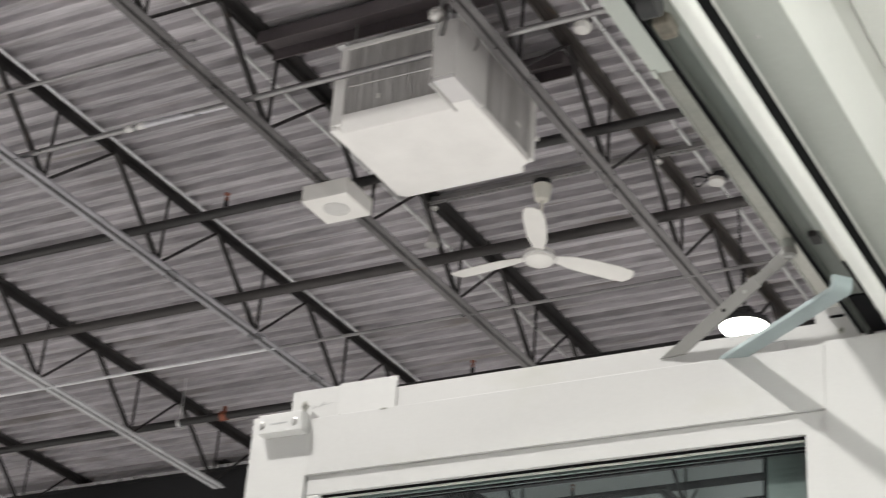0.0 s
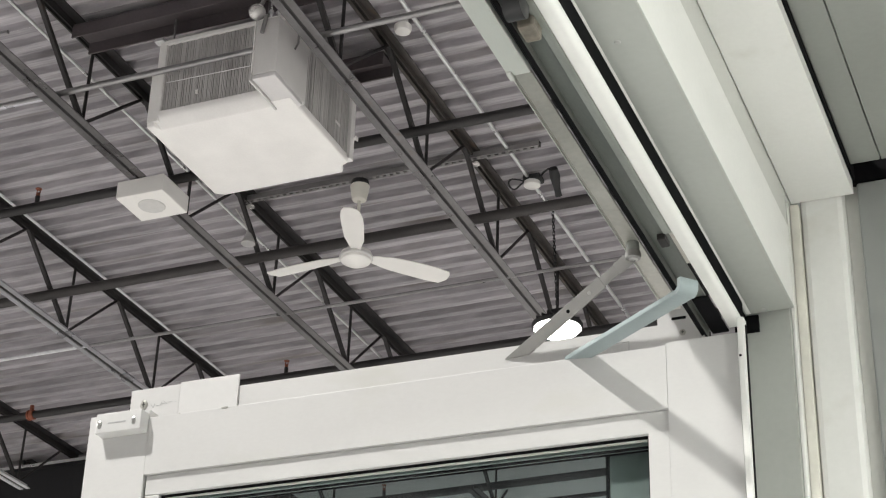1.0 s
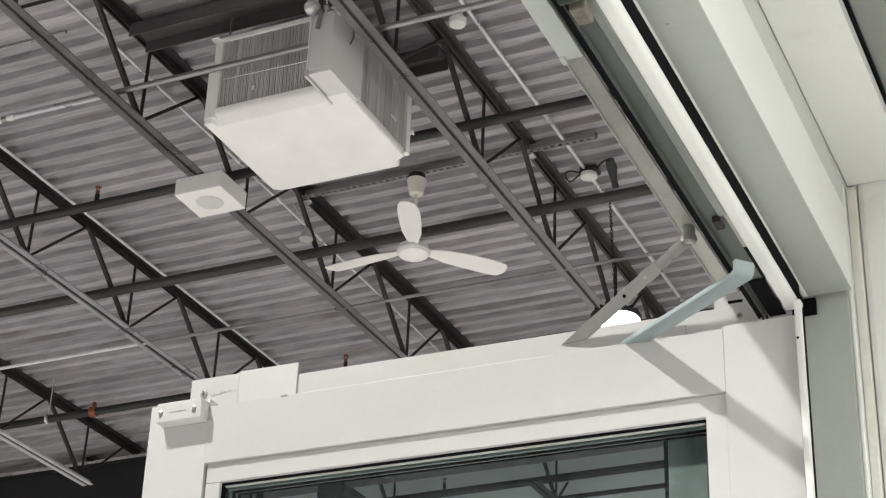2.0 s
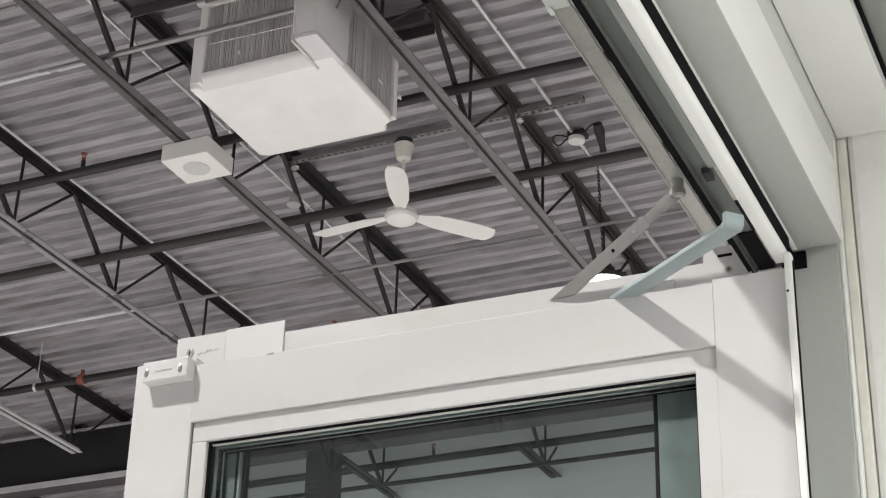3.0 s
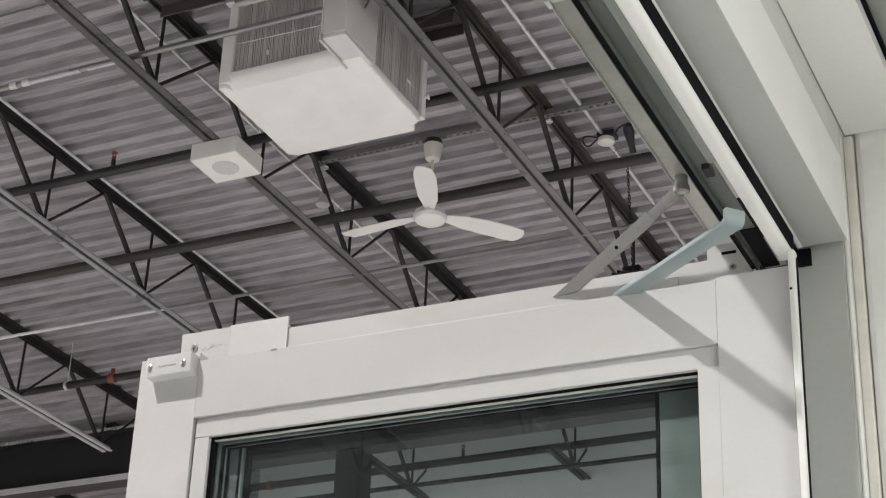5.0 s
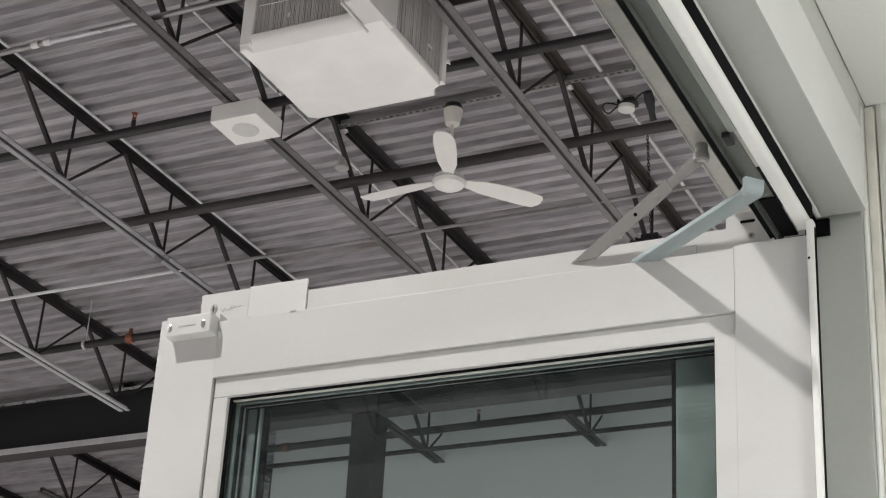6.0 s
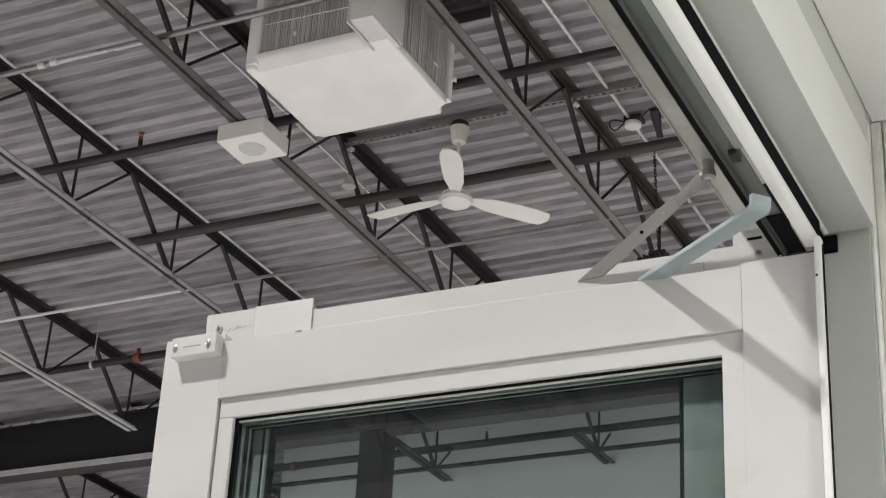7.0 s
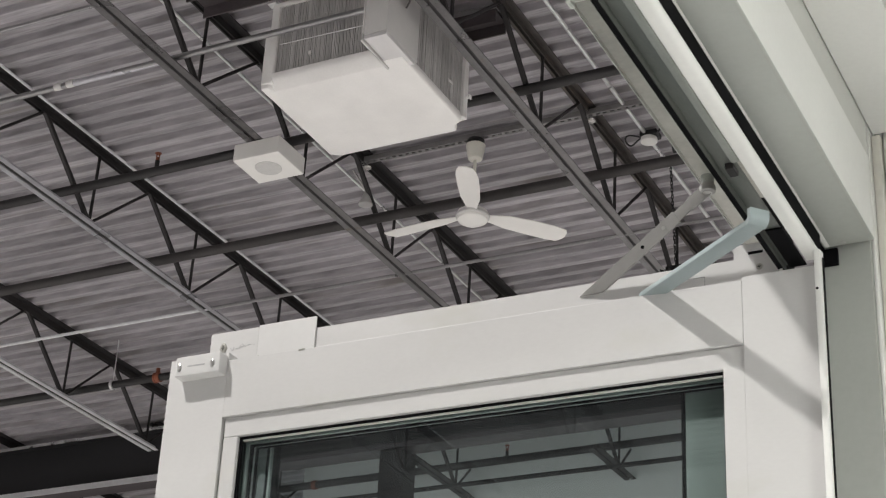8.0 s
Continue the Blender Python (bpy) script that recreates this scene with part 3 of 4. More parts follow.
    side = [(cy0, 0.030), (cy1, 0.030), (cy1, 0.440), (cy0 + 0.20, 0.430), (cy0 + 0.12, 0.400), (cy0, 0.385)]
    left = [cover.verts.new((cx0, py, pz)) for py, pz in side]
    right = [cover.verts.new((cx1, py, pz)) for py, pz in side]
    for i in range(len(side)):
        j = (i + 1) % len(side)
        cover.faces.new((left[i], left[j], right[j], right[i]))
    cover.faces.new(list(reversed(left)))
    cover.faces.new(right)
    bmesh.ops.recalc_face_normals(cover, faces=cover.faces[:])
    bmesh.ops.bevel(cover, geom=cover.edges[:], offset=0.005, segments=2, affect="EDGES", profile=0.5)
    part("corner_cover", cover, UNIT_GREY, unit, "grey sheet cover over the pipe corner", smooth=True)
    part("cover_foot", box(bmesh.new(), cx0 + 0.002, cx1 - 0.002, cy0 + 0.002, cy1 - 0.03, 0.003, 0.029, 0.004), FOOT_GREY, unit, "pale grey foot of the cover")
    part("cover_lip", box(bmesh.new(), cx0 - 0.011, cx0 - 0.0005, cy0 - 0.012, cy0 + 0.300, -0.012, 0.040, 0.002), UNIT_GREY, unit)
    part("cover_flange", box(bmesh.new(), cx0 - 0.008, cx0 - 0.0005, cy0 - 0.004, cy0 + 0.030, 0.040, 0.385, 0.002), UNIT_WHITE, unit, "pale folded edge of the cover")
    part("wire", rod(bmesh.new(), (x0 + 0.10, y0 + 0.006, 0.285), (x1 - 0.130, y0 + 0.006, 0.272), 0.0028, 6), CONDUIT, unit, "thin pale wire across the coil")
    part("tag", box(bmesh.new(), x0 + 0.30, x0 + 0.316, y0 + 0.002, y0 + 0.010, 0.165, 0.190), PLASTIC_WHITE, unit)
    part("clip", box(bmesh.new(), x0 + 0.00, x0 + 0.06, y0 - 0.02, y0 + 0.03, z1 - 0.010, z1 + 0.014, 0.004), CONDUIT, unit)
    litter = bmesh.new()
    for i in range(9):
        lx, lz = x0 + 0.07 + i * 0.032, z1 + 0.002 + 0.008 * rng.random()
        bar(litter, (lx, y0 + 0.012, lz), (lx + 0.05, y0 + 0.02 + 0.02 * rng.random(), lz + 0.018 * rng.random()), 0.016, 0.003)
    part("loose_insulation", litter, UNIT_GREY, unit, "loose strips of insulation on the top edge")
    part("badge", box(bmesh.new(), x1 - 0.010, x1 - 0.006, y1 - 0.27, y1 - 0.21, 0.175, 0.192), UNIT_WHITE, unit, "small pale maker's plate")
    part("drain_spout", rod(bmesh.new(), (x1 - 0.02, y1 - 0.035, 0.195), (x1 + 0.012, y1 - 0.035, 0.195), 0.010, 8), UNIT_WHITE, unit)
    part("spout_cap", box(bmesh.new(), x1 + 0.012, x1 + 0.020, y1 - 0.05, y1 - 0.02, 0.182, 0.208, 0.002), UNIT_WHITE, unit)
    for px in (x0 + 0.1, x1 - 0.2):
        for py in (y0 + 0.03, y1 - 0.05):
            part("hanger_rod", rod(bmesh.new(), (px, py, z1), (px, py, 0.735), 0.006, 8), PIPE_GREY, unit)
    for px, py in ((cx0 + 0.070, cy0 + 0.03), (cx0 + 0.105, cy0 + 0.05)):
        part("threaded_rod", rod(bmesh.new(), (px, py, 0.388), (px, py, 0.790), 0.006, 8), CONDUIT, unit, "bright threaded hanger rod", smooth=True)
        part("nut", rod(bmesh.new(), (px, py, 0.440), (px, py, 0.455), 0.014, 6), CONDUIT, unit)
    part("cable_gland", rod(bmesh.new(), (cx0 + 0.045, cy0 - 0.010, 0.290), (cx0 + 0.065, cy0 - 0.010, 0.395), 0.012, 10), STRUT_GREY, unit, "dark grey cable end", smooth=True)
    cable = bmesh.new()
    run = [(cx1 - 0.05, cy0 + 0.06, 0.62), (cx1 - 0.02, cy0 + 0.10, 0.56), (cx1 + 0.014, cy0 + 0.16, 0.48), (cx1 + 0.020, cy0 + 0.19, 0.40), (cx1 + 0.016, cy0 + 0.20, 0.33), (cx1 + 0.010, cy0 + 0.18, 0.28)]
    for a, b in zip(run, run[1:]):
        rod(cable, a, b, 0.006, 8)
    part("cable", cable, STRUT_GREY, unit, "grey cable hanging over the cover", smooth=True)
    return unit


ventilation_unit()

globe = thing("glass_globe", pose(-3.660, 4.890, 7.070), "small pale round globe fixed above the unit cover", "globe")
part("ball", lathe(bmesh.new(), [(0.047 * math.sin(a), -0.047 * math.cos(a)) for a in [0.05 + i * (3.04 / 14) for i in range(15)]], 22), GLOBE_GREY, globe, smooth=True)
part("neck", rod(bmesh.new(), (0.008, 0.01, 0.040), (0.020, 0.03, 0.100), 0.012, 10), STRUT_GREY, globe, smooth=True)
part("bracket", box(bmesh.new(), 0.0, 0.06, 0.015, 0.045, 0.098, 0.110, 0.002), STRUT_GREY, globe)


# ---------------------------------------------------------------- ceiling loudspeaker box
speaker = thing("loudspeaker", pose(-4.978, 6.05, 6.72), "white square loudspeaker box fixed under a joist", "loudspeaker")
part("cabinet", box(bmesh.new(), -0.165, 0.165, -0.155, 0.155, 0.0, 0.118, 0.006), PLASTIC_WHITE, speaker)
part("grille", lathe(bmesh.new(), ((0.001, -0.004), (0.082, -0.004), (0.086, 0.001), (0.001, 0.001)), 28), GRILLE_GREY, speaker, "round grey speaker grille", smooth=True)


# ---------------------------------------------------------------- ceiling fan
def ceiling_fan(x, y, z):
    fan = thing("ceiling_fan", pose(x, y, z), "white three-blade ceiling fan at rest on a short rod", "ceiling fan")
    part("motor", lathe(bmesh.new(), ((0.01, -0.075), (0.06, -0.072), (0.098, -0.05), (0.108, -0.02), (0.100, 0.012), (0.07, 0.035), (0.02, 0.045)), 28), PLASTIC_WHITE, fan, smooth=True)
    part("band", lathe(bmesh.new(), ((0.104, -0.034), (0.112, -0.028), (0.112, -0.012), (0.104, -0.006)), 28), UNIT_GREY, fan, "grey band round the motor", smooth=True)
    part("down_rod", rod(bmesh.new(), (0, 0, 0.04), (0, 0, 0.46), 0.011, 10), PLASTIC_CREAM, fan, smooth=True)
    part("canopy", lathe(bmesh.new(), ((0.028, 0.405), (0.046, 0.412), (0.050, 0.420), (0.064, 0.505), (0.066, 0.520), (0.01, 0.528)), 20), PLASTIC_CREAM, fan, "cream bell-shaped canopy", smooth=True)
    part("mount", lathe(bmesh.new(), ((0.05, 0.5285), (0.062, 0.533), (0.058, 0.558), (0.03, 0.566)), 16), LAMP_BLACK, fan, "dark mounting bracket")
    blade = bmesh.new()
    rows = ((0.09, 0.030), (0.16, 0.045), (0.24, 0.064), (0.40, 0.073), (0.54, 0.074), (0.61, 0.066), (0.645, 0.048), (0.658, 0.020))
    rings = []
    for r, w in rows:
        tilt, lift = -0.20, -0.008 - 0.018 * ((r - 0.1) / 0.53) ** 2 + (0.012 if r > 0.62 else 0)
        ring = []
        for s, t in ((-1, 0), (-0.4, 0.004), (0.4, 0.004), (1, 0), (1, -0.005), (0.4, -0.003), (-0.4, -0.003), (-1, -0.005)):
            ring.append(blade.verts.new((r, s * w, lift + s * w * tilt + t)))
        rings.append(ring)
    for a, b in zip(rings, rings[1:]):
        for i in range(8):
            blade.faces.new((a[i], a[(i + 1) % 8], b[(i + 1) % 8], b[i]))
    blade.faces.new(list(reversed(rings[0])))
    blade.faces.new(rings[-1])
    bmesh.ops.recalc_face_normals(blade, faces=blade.faces[:])
    blade_mesh = mesh_of("blade", blade, PLASTIC_WHITE, True)
    for a in (178, 45, -68):
        part("blade", blade_mesh, None, fan).matrix_local = pose(0, 0, 0, 0, 0, a)
    return fan


ceiling_fan(-4.132, 7.22, 6.812)


# ---------------------------------------------------------------- high-bay lamps
def high_bay_lamp(x, y, z):
    lamp = thing("high_bay_lamp", pose(x, y, z), "black round high-bay lamp, lit, hung on a chain", "pendant lamp", "high-bay lamps")
    part("housing", lathe(bmesh.new(), ((0.165, -0.012), (0.172, 0.0), (0.172, 0.018), (0.150, 0.030), (0.085, 0.040), (0.080, 0.085), (0.03, 0.095)), 32), LAMP_BLACK, lamp, smooth=True)
    fins = bmesh.new()
    for i in range(16):
        a = 2 * math.pi * i / 16
        bar(fins, (0.085 * math.cos(a), 0.085 * math.sin(a), 0.045), (0.155 * math.cos(a), 0.155 * math.sin(a), 0.038), 0.004, 0.03)
    part("cooling_fins", fins, LAMP_BLACK, lamp)
    part("lens", lathe(bmesh.new(), ((0.03, -0.058), (0.09, -0.050), (0.135, -0.034), (0.158, -0.012), (0.150, -0.010)), 32), LENS, lamp, "glowing white domed lens", smooth=True)
    part("eye_bolt", lathe(bmesh.new(), ((0.012, -0.004), (0.020, -0.004), (0.020, 0.004), (0.012, 0.004)), 12, pose(0, 0, 0.115, 90)), LAMP_BLACK, lamp)
    chain, top = bmesh.new(), 7.42 - z
    links = int((top - 0.12) / 0.026)
    for i in range(links):
        zc, lean = 0.12 + (i + 0.5) * (top - 0.12) / links, -0.03 * (i + 0.5) / links
        dx, dy = ((0.007, 0.0), (0.0, 0.007))[i % 2]
        for s in (-1, 1):
            bar(chain, (lean + s * dx, s * dy, zc - 0.017), (lean + s * dx, s * dy, zc + 0.017), 0.004, 0.004, up=(1, 0, 0))
        for e in (-0.016, 0.016):
            bar(chain, (lean - dx, -dy, zc + e), (lean + dx, dy, zc + e), 0.004, 0.004)
    part("chain", chain, LAMP_BLACK, lamp, "black hanging chain")
    part("driver_box", box(bmesh.new(), -0.06, 0.06, -0.045, 0.045, 0.086, 0.122, 0.006), LAMP_BLACK, lamp)
    return lamp


# Housings for every spot, the added unseen rows included.
for lx, ly in LAMP_SPOTS:
    high_bay_lamp(lx, ly, LAMP_Z)


def junction_box(x, y, z):
    jb = thing("junction_box", pose(x, y, z), "round white junction box with looped black cable", "junction box")
    part("can", lathe(bmesh.new(), ((0.05, -0.03), (0.056, -0.026), (0.056, 0.0), (0.02, 0.004)), 20), PLASTIC_WHITE, jb, smooth=True)
    for cx, r in ((-0.10, 0.065),):
        loop = bmesh.new()
        pts = [(cx + r * math.cos(a), 0.03 * math.sin(a * 2), 0.012 + 0.45 * r * math.sin(a)) for a in [i * math.pi / 9 for i in range(19)]]
        for p, q in zip(pts, pts[1:]):
            rod(loop, p, q, 0.006, 6)
        part("cable_loop", loop, LAMP_BLACK, jb, "black cable loop")
    part("mount_block", box(bmesh.new(), -0.05, 0.07, -0.05, 0.05, 0.004, 0.04, 0.006), LAMP_BLACK, jb, "black mounting block")
    plug = rod(bmesh.new(), (0.192, -0.125, 0.0), (0.188, -0.075, -0.03), 0.030, 14, 0.036)
    rod(plug, (0.188, -0.075, -0.03), (0.180, -0.01, -0.085), 0.036, 14, 0.022)
    rod(plug, (0.180, -0.01, -0.085), (0.178, 0.03, -0.125), 0.022, 12, 0.024)
    part("plug", plug, LAMP_BLACK, jb, "black cable plug", smooth=True)
    lead = bmesh.new()
    for a, b in (((0.05, 0.0, 0.02), (0.10, -0.05, 0.03)), ((0.10, -0.05, 0.03), (0.15, -0.10, 0.02)), ((0.15, -0.10, 0.02), (0.192, -0.125, 0.0))):
        rod(lead, a, b, 0.007, 8)
    part("lead", lead, LAMP_BLACK, jb, "black lead to the plug", smooth=True)
    return jb


junction_box(-3.055, 7.635, 7.375)
detector = thing("smoke_detector", pose(-3.15, 5.69, 7.36), "round white detector under the roof deck", "detector")
part("body", lathe(bmesh.new(), ((0.024, -0.024), (0.046, -0.018), (0.052, 0.0), (0.052, 0.02)), 22), PLASTIC_WHITE, detector, smooth=True)
part("base", rod(bmesh.new(), (0, 0, 0.02), (0, 0, 0.09), 0.03, 12), UNIT_GREY, detector)
bell = thing("cone_lamp", pose(-5.02, 7.33, 7.12), "small grey cone-shaped lamp on a conduit", "small lamp")
part("cone", lathe(bmesh.new(), ((0.048, -0.012), (0.050, -0.008), (0.024, 0.06), (0.014, 0.10)), 18), UNIT_GREY, bell, smooth=True)
part("stem", rod(bmesh.new(), (0, 0, 0.10), (-0.12, 0, 0.29), 0.007, 8), UNIT_GREY, bell)


# ---------------------------------------------------------------- door portal: header, soffit, jamb wall
Y_NEAR = -2.8               # how far the header runs towards the viewer
TZ = 2.352                  # underside of the open track
NZ = 2.362                  # underside of the white nose profile
HZ = 2.400                  # underside of the boxed cover


def portal_header():
    header = thing("door_header", PORTAL, "white and grey aluminium door header with open roller tracks", "door header")
    # galvanised outer lip, set higher up, with a plainer length nearer the viewer
    LZ = 2.48
    lip = bmesh.new()
    box(lip, -0.1340, -0.1315, -0.462, 0.30, LZ, LZ + 0.045, 0.0008)
    box(lip, -0.1315, -0.1110, -0.462, 0.30, LZ, LZ + 0.0025, 0.0008)
    part("outer_lip", lip, GALV, header, "dull stained galvanised lip")
    # The highlight on the lip's edge is a separate brighter strip.
    part("lip_rim", box(bmesh.new(), -0.1354, -0.1342, -0.462, 0.30, LZ - 0.0015, LZ + 0.012, 0.0004), COVER_ALU, header, "bright rim strip, its highlight painted in")
    part("lip_cover", box(bmesh.new(), -0.1380, -0.1110, Y_NEAR, -0.464, LZ - 0.002, LZ + 0.05, 0.0015), COVER_ALU, header, "pale satin aluminium cover strip")
    part("lip_bracket", box(bmesh.new(), -0.1376, -0.131, -0.474, -0.458, LZ - 0.005, LZ + 0.03, 0.0015), COVER_ALU, header)
    part("back_plate", box(bmesh.new(), -0.1100, -0.1020, Y_NEAR, 0.30, LZ + 0.004, LZ + 0.20), SEAL_AND_SHADE, header, "black back of the track housing")
    part("housing", box(bmesh.new(), -0.1010, 0.0000, Y_NEAR, 0.060, LZ + 0.010, LZ + 0.20), GALV, header)
    # open track: seal, recessed rail
    part("track_seal", box(bmesh.new(), -0.0426, -0.0390, Y_NEAR, 0.006, TZ + 0.002, TZ + 0.020), SEAL_AND_SHADE, header, "black brush seal")
    part("track_edge", box(bmesh.new(), -0.0446, -0.0428, Y_NEAR, 0.006, TZ + 0.001, TZ + 0.020), SEAL_AND_SHADE, header)
    # The rail wears the darker copy because it lies deep in the track.
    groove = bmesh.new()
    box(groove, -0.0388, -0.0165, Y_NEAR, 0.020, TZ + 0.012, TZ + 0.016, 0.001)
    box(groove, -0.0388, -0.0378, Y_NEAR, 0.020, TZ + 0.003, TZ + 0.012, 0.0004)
    part("track_rail", groove, TRACK_SHADE, header, "grey-green aluminium track rail, recess shade in its colour")
    part("track_flange", box(bmesh.new(), -0.0200, -0.0105, Y_NEAR, -0.260, TZ + 0.0085, TZ + 0.0118, 0.001), TRACK_GREY, header, "lighter grey track flange")
    # rounded white profile
    ring = []
    x0, x1, z1, r, soft = -0.0102, 0.0080, NZ + 0.034, 0.0075, 0.0012
    for a in range(0, 91, 15):
        ring.append((x0 + soft - soft * math.cos(radians(a)), NZ + soft - soft * math.sin(radians(a))))
    for a in range(0, 91, 15):
        ring.append((x1 - r + r * math.sin(radians(a)), NZ + r - r * math.cos(radians(a))))
    ring += [(x1, z1), (x0, z1)]
    part("nose_profile", extrude_profile(bmesh.new(), ring, Y_NEAR, 0.012), WHITE_WORN, header, "rounded white profile", smooth=True)
    # Shade in the gap and on the profile's side, as black pieces.
    part("gap_seal", box(bmesh.new(), -0.0100, 0.0026, Y_NEAR, 0.058, NZ + 0.0345, HZ + 0.03), SEAL_AND_SHADE, header, "black sheet for the shade in the gap")
    part("nose_seal", box(bmesh.new(), 0.0081, 0.0090, Y_NEAR, 0.012, NZ + 0.009, NZ + 0.033), SEAL_AND_SHADE, header, "black strip for the shade on the profile's side")
    # grey boxed cover
    cover = bmesh.new()
    box(cover, 0.0030, 0.0680, Y_NEAR, 0.053, HZ, 2.5190, 0.0015)
    part("box_cover", cover, WHITE_WORN, header, "pale grey-white boxed cover")
    part("upper_cover", box(bmesh.new(), 0.0030, 0.0668, Y_NEAR, 0.053, 2.5192, HZ + 0.24, 0.001), STRIP_SHADE, header, "strip set back above the cover, shade in its pale grey")
    part("cover_sole", box(bmesh.new(), 0.0030, 0.0680, Y_NEAR, 0.053, HZ - 0.003, HZ - 0.0002, 0.001), JAMB_GREY, header, "grey-green aluminium underside")
    part("cover_rim", rod(bmesh.new(), (0.0082, Y_NEAR, HZ + 0.0015), (0.0082, 0.051, HZ + 0.0015), 0.0055, 14), WHITE_WORN, header, "thin white rim", smooth=True)
    # Black block in front of the jamb for the shaded end of the gap.
    part("gap_end", box(bmesh.new(), -0.0120, 0.0195, 0.0560, 0.0617, 2.3738, HZ - 0.0035), SEAL_AND_SHADE, header, "black block for the shade in the gap's open end")
    for y in (0.045, -0.60, -1.2):
        part("screw", lathe(bmesh.new(), ((0.0025, -0.0018), (0.0042, -0.0006), (0.0042, 0.001)), 12, pose(0.030, y, HZ - 0.002)), SCREW, header)
    # roller block sitting in the track
    part("roller_block", box(bmesh.new(), -0.0340, -0.0170, -0.722, -0.694, TZ - 0.004, TZ + 0.0118, 0.003), TARNISH, header, "tarnished roller block")
    part("roller", rod(bmesh.new(), (-0.034, -0.750, TZ + 0.002), (-0.016, -0.750, TZ + 0.002), 0.015, 18), LAMP_BLACK, header, smooth=True)
    part("track_stop", box(bmesh.new(), -0.0290, -0.0190, -0.258, -0.236, TZ + 0.004, TZ + 0.0118, 0.001), DARK_STEEL, header)
    # Black plate added for the shade over the far end of the track.
    part("track_end", box(bmesh.new(), -0.0340, -0.0120, -0.085, 0.022, TZ + 0.009, TZ + 0.0118, 0.001), SEAL_AND_SHADE, header)
    return header


portal_header()

solid("soffit_end", box(bmesh.new(), 0.0560, 0.0666, 0.0535, 0.10, 2.570, 2.66), WHITE_WORN, "white end piece of the soffit", "soffit", kind="structure", m=PORTAL)
soffit = solid("soffit", box(bmesh.new(), 0.0682, 0.1525, Y_NEAR, 0.0885, 2.571, 2.66), WHITE_WORN, "white soffit board beside the door header", "soffit", kind="structure", m=PORTAL)
# The gap's shade is a solid black strip.
solid("trim", box(bmesh.new(), 0.1527, 0.1560, Y_NEAR, 0.0885, 2.590, 2.66), SEAL_AND_SHADE, "black strip for the shadow gap along the soffit", "trim", kind="structure", m=PORTAL)
panel = thing("ceiling_panel", PORTAL, "grey-green aluminium ceiling panel with a straight joint", "ceiling panel")
part("near_strip", box(bmesh.new(), 0.1562, 0.1955, Y_NEAR, 0.060, 2.600, 2.66, 0.001), PANEL_GREY, panel)
part("far_strip", box(bmesh.new(), 0.1970, 0.3000, Y_NEAR, 0.060, 2.600, 2.66, 0.001), PANEL_GREY, panel)

solid("wall_jamb", box(bmesh.new(), -0.0120, 0.0600, 0.0620, 0.21, 0.0, 2.80), JAMB_GREY, "grey painted jamb post beside the hinge edge", "jamb", kind="structure", m=PORTAL)
solid("corner_strip", box(bmesh.new(), 0.0602, 0.0650, 0.072, 0.21, 0.0, 2.569, 0.0015), WHITE_WORN, "narrow white corner strip beside the sealant", "trim strip", m=PORTAL)
solid("sealant_bead", box(bmesh.new(), 0.0652, 0.0780, 0.086, 0.12, 0.0, 2.569, 0.0028), SEALANT, "flat cream sealant bead in the wall joint", "sealant", m=PORTAL, smooth=True)
solid("wall_reveal", box(bmesh.new(), 0.0782, 0.1380, 0.090, 0.21, 0.0, 2.80, 0.009), WHITE_WORN, "white reveal panel beside the door", "wall", kind="structure", m=PORTAL)
solid("wall_recess", box(bmesh.new(), 0.1382, 0.1560, 0.108, 0.21, 0.0, 2.80), POST_GREY, "grey recess strip beside the reveal", "wall", kind="structure", m=PORTAL)
frame_post = thing("frame_post", PORTAL, "grey-green aluminium frame post beside the reveal", "frame post")
part("post", box(bmesh.new(), 0.1562, 0.2150, 0.094, 0.21, 0.0, 2.590, 0.003), ALU_GREY, frame_post)
# Solid black block in place of the dark gap.
part("head_gap", box(bmesh.new(), 0.1420, 0.2150, 0.096, 0.21, 2.592, 2.66), SEAL_AND_SHADE, frame_post, "black block in the gap above the post")
solid("wall_side", box(bmesh.new(), 0.2155, 2.0, 0.090, 0.21, 0.0, 2.80), WALL_WHITE, "white wall beside the door opening", "wall", kind="structure", m=PORTAL)
solid("passage_ceiling", box(bmesh.new(), 0.3005, 2.3, -5.2, 0.089, 2.603, 2.68), WALL_WHITE, "plain white passage ceiling", "ceiling", kind="structure", m=PORTAL)
# Unseen casing added above the passage fill.
fixture = thing("fill_panel", PORTAL @ pose(1.31, -1.195, 2.585), "added square white ceiling panel for the passage fill, unseen", "ceiling lamp")
part("frame", box(bmesh.new(), -0.3, 0.3, -0.3, 0.3, 0.0, 0.018, 0.004), PLASTIC_WHITE, fixture)
solid("wall_passage", box(bmesh.new(), 2.0, 2.12, -5.2, 0.21, 0.0, 2.80), WALL_WHITE, "white side wall of the door passage", "wall", kind="structure", m=PORTAL)
solid("edge_strip", box(bmesh.new(), 0.0065, 0.0162, -0.0185, -0.0030, 0.0, 2.3615, 0.003), WHITE_WORN, "bright white edge profile at the hinge side", "edge profile", m=PORTAL)
solid("pin_hole", rod(bmesh.new(), (0.0095, -0.0187, 2.307), (0.0095, -0.0160, 2.307), 0.0018, 8), SEAL_AND_SHADE, "tiny dark pin hole in the edge profile", "pin hole", m=PORTAL)
solid("edge_seal", box(bmesh.new(), 0.0163, 0.0174, -0.0140, -0.0075, 0.0, 2.350), SEAL_AND_SHADE, "black seal beside the edge profile", "seal", m=PORTAL)


